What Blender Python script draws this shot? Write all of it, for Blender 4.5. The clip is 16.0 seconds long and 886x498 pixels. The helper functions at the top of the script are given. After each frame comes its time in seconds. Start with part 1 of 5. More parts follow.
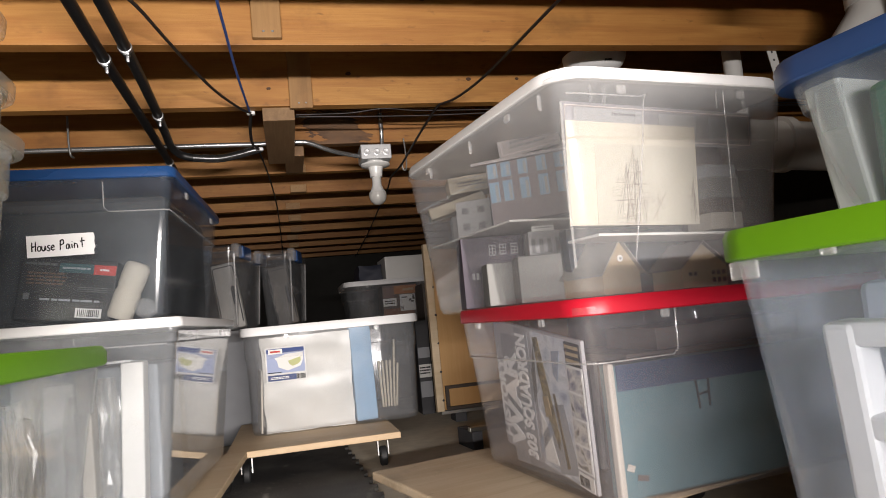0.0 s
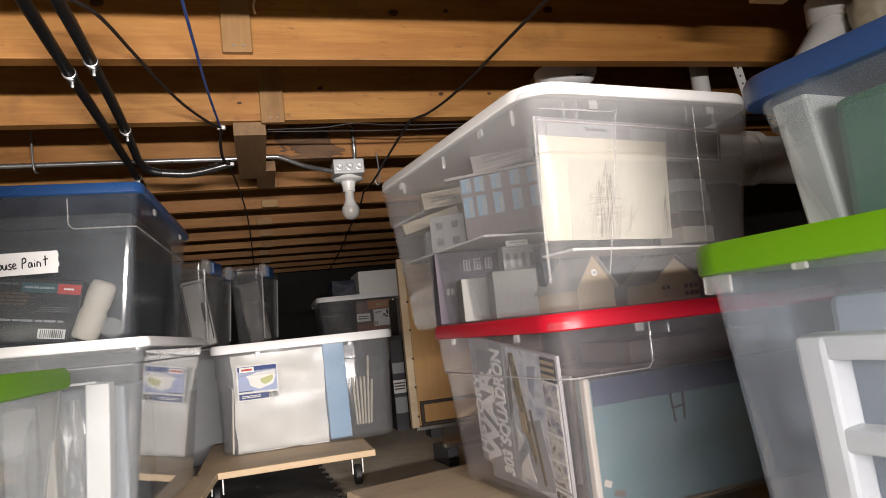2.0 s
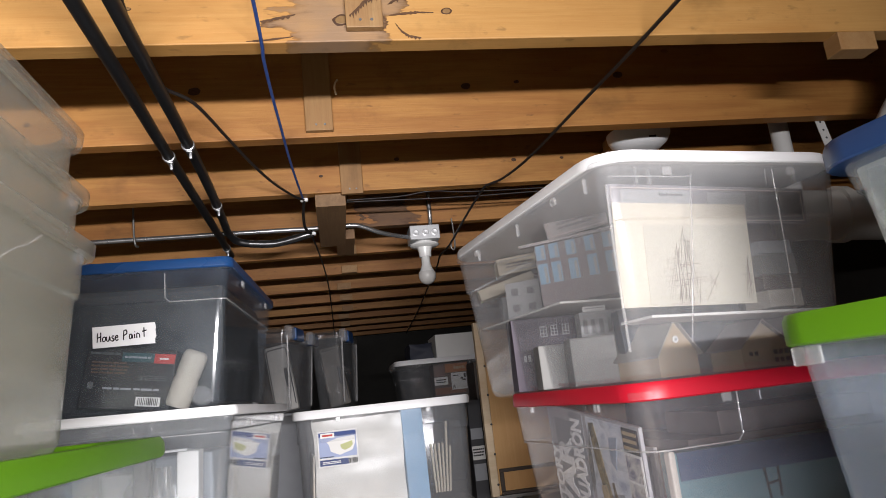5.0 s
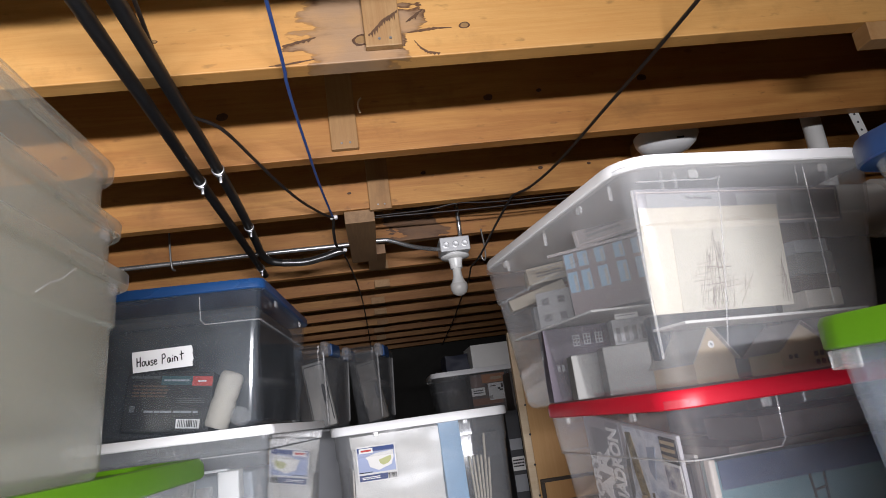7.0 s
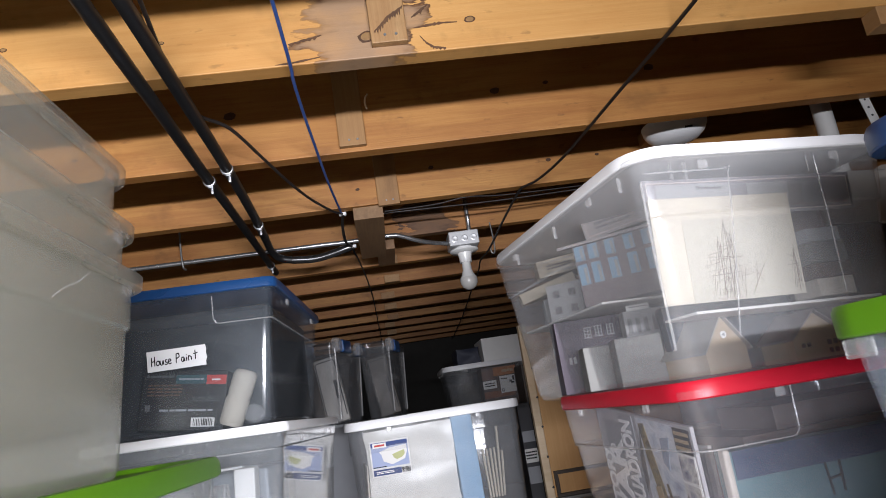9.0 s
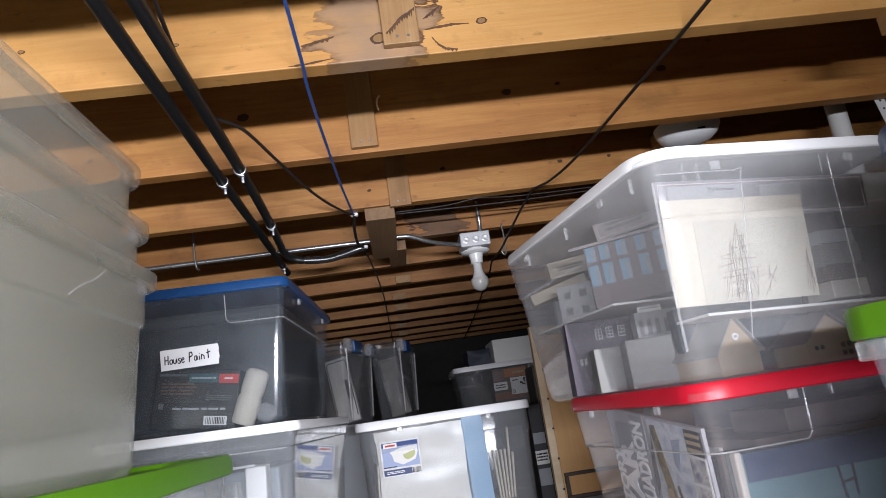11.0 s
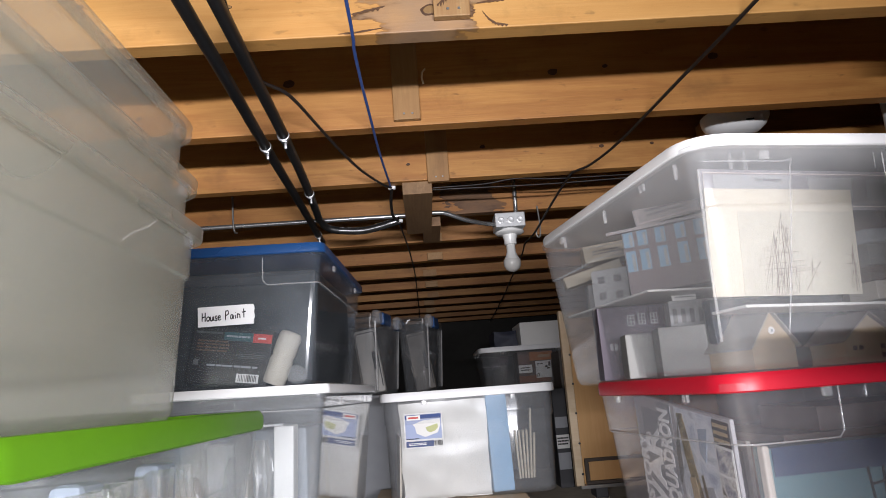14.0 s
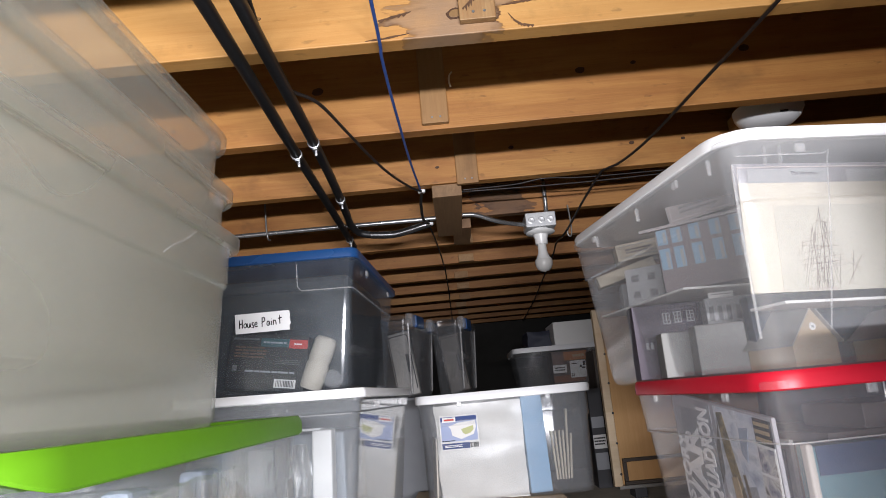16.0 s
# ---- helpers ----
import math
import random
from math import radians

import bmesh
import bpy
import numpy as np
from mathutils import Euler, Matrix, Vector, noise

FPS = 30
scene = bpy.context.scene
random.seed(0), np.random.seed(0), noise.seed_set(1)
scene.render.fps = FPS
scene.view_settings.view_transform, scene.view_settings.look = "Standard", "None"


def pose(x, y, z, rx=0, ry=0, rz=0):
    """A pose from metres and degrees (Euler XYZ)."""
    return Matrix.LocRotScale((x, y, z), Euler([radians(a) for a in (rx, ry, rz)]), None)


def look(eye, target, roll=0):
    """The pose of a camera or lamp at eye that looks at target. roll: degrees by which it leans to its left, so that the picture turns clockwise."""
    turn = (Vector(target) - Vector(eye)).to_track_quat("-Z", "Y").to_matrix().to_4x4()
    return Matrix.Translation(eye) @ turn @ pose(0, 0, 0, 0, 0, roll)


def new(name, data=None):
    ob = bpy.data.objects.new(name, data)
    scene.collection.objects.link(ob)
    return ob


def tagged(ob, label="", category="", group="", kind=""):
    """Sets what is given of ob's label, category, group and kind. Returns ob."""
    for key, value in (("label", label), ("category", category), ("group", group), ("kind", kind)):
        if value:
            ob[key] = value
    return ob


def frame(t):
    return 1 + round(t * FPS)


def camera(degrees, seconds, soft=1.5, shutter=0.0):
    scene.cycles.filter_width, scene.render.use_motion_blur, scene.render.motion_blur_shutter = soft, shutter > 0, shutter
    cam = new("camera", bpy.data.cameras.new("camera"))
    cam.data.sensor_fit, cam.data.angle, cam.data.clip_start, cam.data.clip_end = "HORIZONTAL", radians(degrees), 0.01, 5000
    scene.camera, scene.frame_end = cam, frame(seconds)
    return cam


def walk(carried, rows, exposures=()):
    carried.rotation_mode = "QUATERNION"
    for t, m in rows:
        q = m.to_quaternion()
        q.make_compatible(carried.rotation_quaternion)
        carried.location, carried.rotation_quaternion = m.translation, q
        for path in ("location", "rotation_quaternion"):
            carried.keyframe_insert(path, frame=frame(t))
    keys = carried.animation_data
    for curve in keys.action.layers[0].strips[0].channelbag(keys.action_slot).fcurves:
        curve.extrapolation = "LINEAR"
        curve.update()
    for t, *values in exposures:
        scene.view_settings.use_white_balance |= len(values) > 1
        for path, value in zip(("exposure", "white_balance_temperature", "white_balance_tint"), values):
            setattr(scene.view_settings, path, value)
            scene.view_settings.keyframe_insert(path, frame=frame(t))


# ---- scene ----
cam = camera(67.0, 16.0, soft=0.45, shutter=0.1)
PATH = [
    (0, (-0.004, -0.015, 0.37), (0.452, 1.923, 0.567), -5.4),
    (0.5, (-0.005, -0.002, 0.359), (0.563, 1.91, 0.51), -2.8),
    (1, (-0.005, 0.007, 0.359), (0.574, 1.916, 0.493), -3.4),
    (1.5, (-0.007, -0.003, 0.366), (0.56, 1.906, 0.538), -4.8),
    (2, (-0.003, -0.008, 0.374), (0.532, 1.905, 0.603), -6.1),
    (2.5, (-0.002, -0.01, 0.377), (0.506, 1.902, 0.666), -6.0),
    (3, (0.002, -0.013, 0.381), (0.473, 1.899, 0.729), -6.3),
    (3.5, (-0.001, -0.022, 0.386), (0.418, 1.894, 0.775), -6.8),
    (4, (0.006, -0.022, 0.387), (0.391, 1.898, 0.797), -7.5),
    (4.5, (0.006, -0.022, 0.385), (0.377, 1.899, 0.801), -6.9),
    (5, (-0.004, -0.024, 0.385), (0.323, 1.902, 0.813), -6.2),
    (7.5, (0.007, -0.029, 0.391), (0.229, 1.902, 0.862), -8.3),
    (8, (0.005, -0.03, 0.392), (0.224, 1.905, 0.848), -8.4),
    (8.5, (0.004, -0.03, 0.392), (0.216, 1.907, 0.844), -8.7),
    (11, (0.004, -0.033, 0.39), (0.175, 1.906, 0.852), -8.5),
    (11.5, (-0.008, -0.029, 0.381), (0.098, 1.925, 0.798), -5.7),
    (12, (-0.009, -0.032, 0.377), (0.047, 1.929, 0.766), -3.1),
    (12.5, (-0.013, -0.035, 0.379), (0.032, 1.927, 0.768), -4.2),
    (13, (-0.008, -0.037, 0.381), (0.034, 1.919, 0.794), -5.0),
    (13.5, (-0.005, -0.037, 0.38), (0.04, 1.918, 0.798), -4.6),
    (14, (-0.007, -0.035, 0.38), (0.067, 1.92, 0.796), -4.3),
    (14.5, (-0.006, -0.037, 0.38), (0.057, 1.916, 0.807), -4.6),
    (15, (-0.008, -0.04, 0.379), (0.014, 1.913, 0.811), -4.4),
    (15.5, (-0.009, -0.039, 0.38), (-0.008, 1.915, 0.81), -4.8),
    (16, (-0.009, -0.039, 0.382), (-0.025, 1.915, 0.809), -5.2),
]
# the filming camera's white balance drifts from warm to cool, and it stops down a little
GRADE = ((0, 0.03, 6950, 10), (2.5, 0.0, 7000, 10), (4.5, -0.04, 6550, 10), (7.5, -0.07, 6200, 10), (11, -0.06, 5950, 10), (12.5, -0.04, 6250, 10), (16, -0.04, 6200, 10))
walk(cam, [(t, look(eye, target, roll)) for t, eye, target, roll in PATH], GRADE)

# ---- world and light ----
world = bpy.data.worlds.new("world")
scene.world = world
world.use_nodes = True
world.node_tree.nodes["Background"].inputs[0].default_value = (0.9, 0.95, 1.0, 1)
world.node_tree.nodes["Background"].inputs[1].default_value = 0.0
scene.cycles.transparent_max_bounces = 32


# a long tube lamp behind the camera, level with the bins' tops
tube_light = bpy.data.lights.new("tube_lamp", "AREA")
tube_light.shape, tube_light.size, tube_light.size_y = "RECTANGLE", 1.5, 0.03
tube_light.energy, tube_light.color = 46.8, (0.955, 0.92, 0.935)
tube_light.spread = radians(100)
new("tube_lamp", tube_light).matrix_world = look((-0.09, -1.12, 0.452), (-0.56, 1.0, 0.452))

# ---- materials ----


class Mat:
    """A small node-tree writer."""

    def __init__(self, name):
        self.mat = bpy.data.materials.new(name)
        self.mat.use_nodes = True
        self.t = self.mat.node_tree
        self.t.nodes.clear()
        self.out = self.t.nodes.new("ShaderNodeOutputMaterial")

    def n(self, kind, ins=None, operation="", data_type="", blend_type="", bands_direction=""):
        node = self.t.nodes.new("ShaderNode" + kind)
        if operation:
            node.operation = operation
        if data_type:
            node.data_type = data_type
        if blend_type:
            node.blend_type = blend_type
        if bands_direction:
            node.bands_direction = bands_direction
        for k, v in (ins or {}).items():
            if isinstance(v, tuple) and len(v) == 2 and hasattr(v[0], "outputs"):
                self.t.links.new(v[0].outputs[v[1]], node.inputs[k])
            elif hasattr(v, "outputs"):
                self.t.links.new(v.outputs[0], node.inputs[k])
            else:
                node.inputs[k].default_value = v
        return node

    def coords(self, scale=(1, 1, 1), space="Object", shift=True):
        tc = self.n("TexCoord")
        src = (tc, space)
        if shift:
            info = self.n("ObjectInfo")
            add = self.n("VectorMath", {0: src, 1: self.n("Math", {0: (info, "Random"), 1: 37.0}, operation="MULTIPLY")})
            src = (add, 0)
        return self.n("Mapping", {"Vector": src, "Scale": scale})

    def ramp(self, fac, *stops):
        node = self.n("ValToRGB", {"Fac": fac})
        el = node.color_ramp.elements
        while len(el) < len(stops):
            el.new(0.5)
        for e, (p, c) in zip(el, stops):
            e.position, e.color = p, (*c, 1) if len(c) == 3 else c
        return node

    def mix(self, fac, a, b, blend="MIX"):
        node = self.n("Mix", data_type="RGBA", blend_type=blend)
        for i, v in ((0, fac), (6, a), (7, b)):
            if isinstance(v, tuple) and len(v) == 2 and hasattr(v[0], "outputs"):
                self.t.links.new(v[0].outputs[v[1]], node.inputs[i])
            elif hasattr(v, "outputs"):
                self.t.links.new(v.outputs[0] if v.bl_idname != "ShaderNodeMix" else v.outputs[2], node.inputs[i])
            else:
                node.inputs[i].default_value = v if i == 0 else (*v, 1)
        return (node, 2)

    def end(self, shader):
        self.t.links.new(shader.outputs[0], self.out.inputs[0])
        return self.mat


def plain(name, colour, rough=0.5, metal=0.0, grain=0.06, scale=40, bump=0.15):
    m = Mat(name)
    c = m.coords()
    fine = m.n("TexNoise", {"Vector": c, "Scale": scale, "Detail": 4})
    big = m.n("TexNoise", {"Vector": c, "Scale": scale * 0.12, "Detail": 3})
    lo, hi = tuple(max(0, v * (1 - 2 * grain)) for v in colour), tuple(min(1, v * (1 + grain)) for v in colour)
    col = m.mix((m.n("Math", {0: fine, 1: big}, operation="MULTIPLY"), 0), lo, hi)
    rg = m.n("MapRange", {"Value": big, "To Min": max(0.02, rough - 0.1), "To Max": min(1, rough + 0.12)})
    bp = m.n("Bump", {"Height": fine, "Strength": bump, "Distance": 0.002})
    return m.end(m.n("BsdfPrincipled", {"Base Color": col, "Roughness": rg, "Metallic": metal, "Normal": bp}))


def timber(name, pale, dark, axis=0, rough=0.6, knots=True, stain=False):
    """Sawn softwood with its grain along one axis."""
    m = Mat(name)

    def along(a, b):
        sc = [b, b, b]
        sc[axis] = a
        return m.coords(tuple(sc))

    fibre = m.n("TexNoise", {"Vector": along(7.0, 190.0), "Scale": 1.0, "Detail": 6, "Roughness": 0.65})
    rings = m.n("TexNoise", {"Vector": along(1.3, 15.0), "Scale": 1.0, "Detail": 4, "Distortion": 0.7})
    bands = m.n("Math", {0: (m.n("Math", {0: rings, 1: 26.0}, operation="MULTIPLY"), 0)}, operation="SINE")
    f1 = m.n("MapRange", {"Value": bands, "From Min": -1.0, "From Max": 1.0, "To Min": 0.0, "To Max": 0.42})
    f2 = m.n("MapRange", {"Value": fibre, "From Min": 0.3, "From Max": 0.75, "To Min": 0.0, "To Max": 0.55})
    col = m.mix((m.n("Math", {0: f1, 1: f2}, operation="ADD"), 0), pale, dark)
    low = m.n("TexNoise", {"Vector": along(2.2, 5.0), "Scale": 1.0, "Detail": 5, "Roughness": 0.65})
    warm = (dark[0] * 0.90, dark[1] * 0.72, dark[2] * 0.58)
    col = m.mix((m.n("MapRange", {"Value": low, "From Min": 0.42, "From Max": 0.75, "To Max": 0.65}), 0), col, warm)
    tint = m.n("ObjectInfo")
    col = m.mix((m.n("MapRange", {"Value": (tint, "Random"), "To Min": 0.0, "To Max": 0.45}), 0), col, warm)
    dirt = m.n("TexNoise", {"Vector": m.coords((9, 9, 9)), "Scale": 1.0, "Detail": 6, "Roughness": 0.7})
    col = m.mix((m.n("MapRange", {"Value": dirt, "From Min": 0.58, "From Max": 0.8, "To Max": 0.5}), 0), col, tuple(v * 0.45 for v in dark))
    if knots:
        pits = m.n("TexNoise", {"Vector": along(24.0, 60.0), "Scale": 1.0, "Detail": 3})
        col = m.mix((m.n("MapRange", {"Value": pits, "From Min": 0.66, "From Max": 0.76, "To Max": 0.55}), 0), col, tuple(v * 0.4 for v in dark))
        smudge = m.n("TexNoise", {"Vector": m.coords((5, 5, 7)), "Scale": 1.0, "Detail": 4, "Roughness": 0.6})
        col = m.mix((m.n("MapRange", {"Value": smudge, "From Min": 0.60, "From Max": 0.74, "To Max": 0.5}), 0), col, tuple(v * 0.35 for v in dark))
    if stain:
        xyz = m.n("SeparateXYZ", {0: (m.n("TexCoord"), "Object")})
        wide = m.n("TexNoise", {"Vector": m.coords((11, 11, 15), shift=False), "Scale": 1.0, "Detail": 3})
        feather = m.n("TexNoise", {"Vector": m.coords((14, 14, 75), shift=False), "Scale": 1.0, "Detail": 4, "Roughness": 0.6})
        blot = m.n("TexNoise", {"Vector": m.coords((14, 14, 20), shift=False), "Scale": 1.0, "Detail": 5})
        side = m.n("Math", {0: (m.n("Math", {0: (xyz, "X"), 1: stain[0]}, operation="SUBTRACT"), 0)}, operation="ABSOLUTE")
        push = m.n("Math", {0: (m.n("Math", {0: wide, 1: 0.5}, operation="SUBTRACT"), 0), 1: 0.26}, operation="MULTIPLY")
        comb = m.n("Math", {0: (m.n("Math", {0: feather, 1: 0.5}, operation="SUBTRACT"), 0), 1: 0.15}, operation="MULTIPLY")
        r = m.n("Math", {0: (m.n("Math", {0: side, 1: push}, operation="ADD"), 0), 1: comb}, operation="ADD")
        edge = stain[1]
        inside = m.n("MapRange", {"Value": r, "From Min": edge - 0.014, "From Max": edge, "To Min": 0.92, "To Max": 0.0})
        inside = m.n("Math", {0: inside, 1: (m.n("MapRange", {"Value": blot, "From Min": 0.34, "From Max": 0.58, "To Min": 0.70}), 0)}, operation="MULTIPLY")
        col = m.mix((inside, 0), col, stain[2])
        # a tide mark: sharp outside, fading inwards, broken along its way
        rise = m.n("MapRange", {"Value": r, "From Min": edge - 0.050, "From Max": edge - 0.006})
        fall = m.n("MapRange", {"Value": r, "From Min": edge, "From Max": edge + 0.004, "To Min": 1.0, "To Max": 0.0})
        tide = m.n("Math", {0: (m.n("Math", {0: rise, 1: 2.0}, operation="POWER"), 0), 1: fall}, operation="MULTIPLY")
        broken = m.n("MapRange", {"Value": blot, "From Min": 0.42, "From Max": 0.56, "To Min": 0.40, "To Max": 1.0})
        col = m.mix((m.n("Math", {0: tide, 1: broken}, operation="MULTIPLY"), 0), col, (0.075, 0.031, 0.009))
    bp = m.n("Bump", {"Height": fibre, "Strength": 0.35, "Distance": 0.0015})
    return m.end(m.n("BsdfPrincipled", {"Base Color": col, "Roughness": rough, "Normal": bp}))


def clear_plastic(name, colour=(0.86, 0.88, 0.9), haze=0.05, rough=0.10, scuff=0.07, front=0.6, blotch=6.0, graze=0.40):
    """Moulded see-through plastic: partly open, partly milky, with a gloss and scuffs."""
    m = Mat(name)
    n1 = m.n("TexNoise", {"Vector": m.coords(), "Scale": blotch, "Detail": 6 if blotch > 4 else 2, "Distortion": 0.6 if blotch > 4 else 0.0})
    n2 = m.n("TexNoise", {"Vector": m.coords((1, 1, 1)), "Scale": 55.0, "Detail": 4})
    milky = m.n("MixShader", {0: 1 - front, 1: m.n("BsdfDiffuse", {"Color": (*colour, 1)}), 2: m.n("BsdfTranslucent", {"Color": (*colour, 1)})})
    both = m.n("Math", {0: (m.n("Math", {0: n2, 1: 0.25}, operation="MULTIPLY"), 0), 1: (m.n("Math", {0: n1, 1: 0.75}, operation="MULTIPLY"), 0)}, operation="ADD")
    fac = m.n("MapRange", {"Value": both, "From Min": 0.35, "From Max": 0.68, "To Min": haze, "To Max": min(1, haze + scuff)})
    body = m.n("MixShader", {0: fac, 1: m.n("BsdfTransparent", {"Color": (*(0.85 + 0.15 * v for v in colour), 1)}), 2: milky})
    bp = m.n("Bump", {"Height": n1, "Strength": 0.10 if blotch > 4 else 0.03, "Distance": 0.004})
    rg = m.n("MapRange", {"Value": n1, "From Min": 0.3, "From Max": 0.7, "To Min": rough * 0.6, "To Max": rough * 1.6})
    gl = m.n("BsdfGlossy", {"Color": (1, 1, 1, 1), "Roughness": rg, "Normal": bp})
    edge = m.n("Math", {0: (m.n("LayerWeight", {"Blend": 0.5, "Normal": bp}), "Facing"), 1: 4.0}, operation="POWER")
    fr = m.n("MapRange", {"Value": edge, "To Min": 0.04, "To Max": graze})
    return m.end(m.n("MixShader", {0: fr, 1: body, 2: gl}))


def scuffed_rubber():
    """Black mat rubber with dusty patches and pale curved scuffs."""
    m = Mat("mat_rubber")
    c = m.coords()
    dust = m.n("TexNoise", {"Vector": c, "Scale": 5.0, "Detail": 6, "Roughness": 0.65})
    speck = m.n("TexNoise", {"Vector": c, "Scale": 220.0, "Detail": 2})
    wave = m.n("TexWave", {"Vector": c, "Scale": 1.3, "Distortion": 9.0, "Detail": 2.0, "Detail Scale": 0.8})
    line = m.n("MapRange", {"Value": (wave, "Fac"), "From Min": 0.985, "From Max": 1.0})
    keep = m.n("MapRange", {"Value": dust, "From Min": 0.45, "From Max": 0.65})
    col = m.mix((m.n("MapRange", {"Value": dust, "From Min": 0.40, "From Max": 0.75, "To Max": 0.6}), 0), (0.022, 0.022, 0.023), (0.15, 0.145, 0.135))
    col = m.mix((m.n("Math", {0: line, 1: keep}, operation="MULTIPLY"), 0), col, (0.26, 0.25, 0.23))
    col = m.mix((m.n("MapRange", {"Value": speck, "From Min": 0.70, "From Max": 0.74}), 0), col, (0.30, 0.29, 0.27))
    bp = m.n("Bump", {"Height": speck, "Strength": 0.5, "Distance": 0.002})
    return m.end(m.n("BsdfPrincipled", {"Base Color": col, "Roughness": 0.62, "Normal": bp}))


def printed_picture(name, tones, scale=26.0, rough=0.35):
    """A printed photograph: patches of a few tones with soft and hard edges."""
    m = Mat(name)
    big = m.n("TexNoise", {"Vector": m.coords((1, 1, 1)), "Scale": scale, "Detail": 5, "Roughness": 0.6, "Distortion": 1.5})
    cell = m.n("TexVoronoi", {"Vector": m.coords((1, 1, 1)), "Scale": scale * 2.4})
    f = m.n("Math", {0: (m.n("Math", {0: big, 1: 0.75}, operation="MULTIPLY"), 0), 1: (m.n("Math", {0: (cell, "Distance"), 1: 0.35}, operation="MULTIPLY"), 0)}, operation="ADD")
    step = 0.36 / (len(tones) - 1)
    col = m.ramp(f, *((0.32 + step * k, c) for k, c in enumerate(tones)))
    return m.end(m.n("BsdfPrincipled", {"Base Color": col, "Roughness": rough}))


JOIST_PALE, JOIST_DARK = (0.43, 0.214, 0.053), (0.26, 0.106, 0.022)
M_JOIST = timber("joist_timber", JOIST_PALE, JOIST_DARK, 0)
M_JOIST_STAIN = timber("stained_joist_timber", (0.54, 0.325, 0.108), (0.40, 0.215, 0.058), 0, stain=(0.268, 0.090, (0.235, 0.150, 0.088)))
M_JOIST_BURN = timber("dark_stained_joist_timber", JOIST_PALE, JOIST_DARK, 0, stain=(0.425, 0.10, (0.10, 0.05, 0.022)))
M_BLOCK = timber("block_timber", (0.33, 0.195, 0.075), (0.22, 0.12, 0.042), 2, knots=False)
M_BLOCK_WET = timber("stained_block_timber", (0.36, 0.235, 0.105), (0.20, 0.10, 0.032), 2, knots=True)
# a darker timber for the two long flat blocks
M_BLOCK_DARK = timber("dark_block_timber", (0.27, 0.165, 0.078), (0.17, 0.095, 0.04), 1, knots=False)
M_BLOCK_Y = timber("flat_block_timber", (0.40, 0.245, 0.105), (0.27, 0.150, 0.055), 1, knots=False)
M_SUBFLOOR = timber("subfloor_ply", (0.22, 0.14, 0.07), (0.15, 0.09, 0.04), 0, knots=False)
M_PLY = timber("dolly_ply", (0.68, 0.565, 0.40), (0.56, 0.44, 0.28), 0, knots=False)
M_PLY_OLD = timber("worn_ply", (0.62, 0.53, 0.40), (0.48, 0.39, 0.27), 0, knots=True)
M_PANEL = timber("panel_ply", (0.56, 0.34, 0.14), (0.46, 0.26, 0.09), 2, knots=False)
M_CONCRETE = plain("concrete", (0.74, 0.66, 0.53), 0.85, grain=0.2, scale=30, bump=0.4)
# wall colour set far below concrete, so the unlit back reads near-black
M_BLOCKWALL = plain("darkened_wall_concrete", (0.05, 0.047, 0.042), 0.9, grain=0.2, scale=18, bump=0.4)
M_RUBBER = plain("black_rubber", (0.020, 0.020, 0.021), 0.6, grain=0.3, scale=25, bump=0.5)
M_MAT = scuffed_rubber()
M_CLEAR = clear_plastic("clear_plastic")
M_CLEAR2 = clear_plastic("hazy_plastic", (0.68, 0.76, 0.88), 0.085, scuff=0.10)
M_HAZE = clear_plastic("slightly_hazy_plastic", (0.78, 0.82, 0.86), 0.08)
M_SLEEK = clear_plastic("sleek_clear_plastic", (0.78, 0.82, 0.86), 0.085, 0.04, blotch=3.0, graze=0.82)
M_FAINT = clear_plastic("faintly_hazy_plastic", (0.80, 0.78, 0.82), 0.062, scuff=0.06)
M_DIMCLEAR = clear_plastic("dim_clear_plastic", (0.7, 0.72, 0.75), 0.035, 0.05, 0.05)
M_STICKERBIN = clear_plastic("greyish_clear_plastic", (0.72, 0.74, 0.77), 0.085, 0.08, 0.06)
M_CLOUD = clear_plastic("cloudy_plastic", (0.79, 0.80, 0.82), 0.115, scuff=0.07)
M_SMOKE = clear_plastic("grey_clear_plastic", (0.56, 0.63, 0.70), 0.032, scuff=0.06)
M_FROST = clear_plastic("frosted_plastic", (0.66, 0.66, 0.59), 0.30, 0.22, 0.05, 0.5, 2.0)
M_FROSTRIM = clear_plastic("frosted_rim_plastic", (0.66, 0.66, 0.59), 0.15, 0.22, 0.04, 0.5, 2.0)
M_RIB_GLINT = clear_plastic("moulded_rib_or_glint", (0.9, 0.9, 0.9), 0.21, 0.1)
M_CATCH = clear_plastic("moulded_catch", (0.9, 0.9, 0.9), 0.16, 0.12)
M_WHITE = plain("white_plastic", (0.80, 0.80, 0.80), 0.35, grain=0.03, bump=0.05)
M_FOAM = plain("spray_foam", (0.66, 0.58, 0.42), 0.5, grain=0.3, scale=30, bump=0.6)
M_PVC = plain("dusty_pvc", (0.74, 0.73, 0.70), 0.35, grain=0.15, scale=12, bump=0.05)
M_RED = plain("red_plastic", (0.50, 0.008, 0.025), 0.40, grain=0.05, bump=0.05)
M_GREEN = plain("lime_plastic", (0.12, 0.32, 0.006), 0.46, grain=0.05, bump=0.05)
M_BLUE = plain("blue_plastic", (0.018, 0.058, 0.175), 0.35, grain=0.05, bump=0.05)
M_BLUE2 = plain("bright_blue_plastic", (0.014, 0.058, 0.175), 0.3, grain=0.05, bump=0.05)
M_STEEL = plain("galvanised_steel", (0.62, 0.62, 0.60), 0.28, 1.0, grain=0.1, scale=60)
M_BLACK = plain("black_pipe", (0.011, 0.011, 0.012), 0.44, grain=0.2)
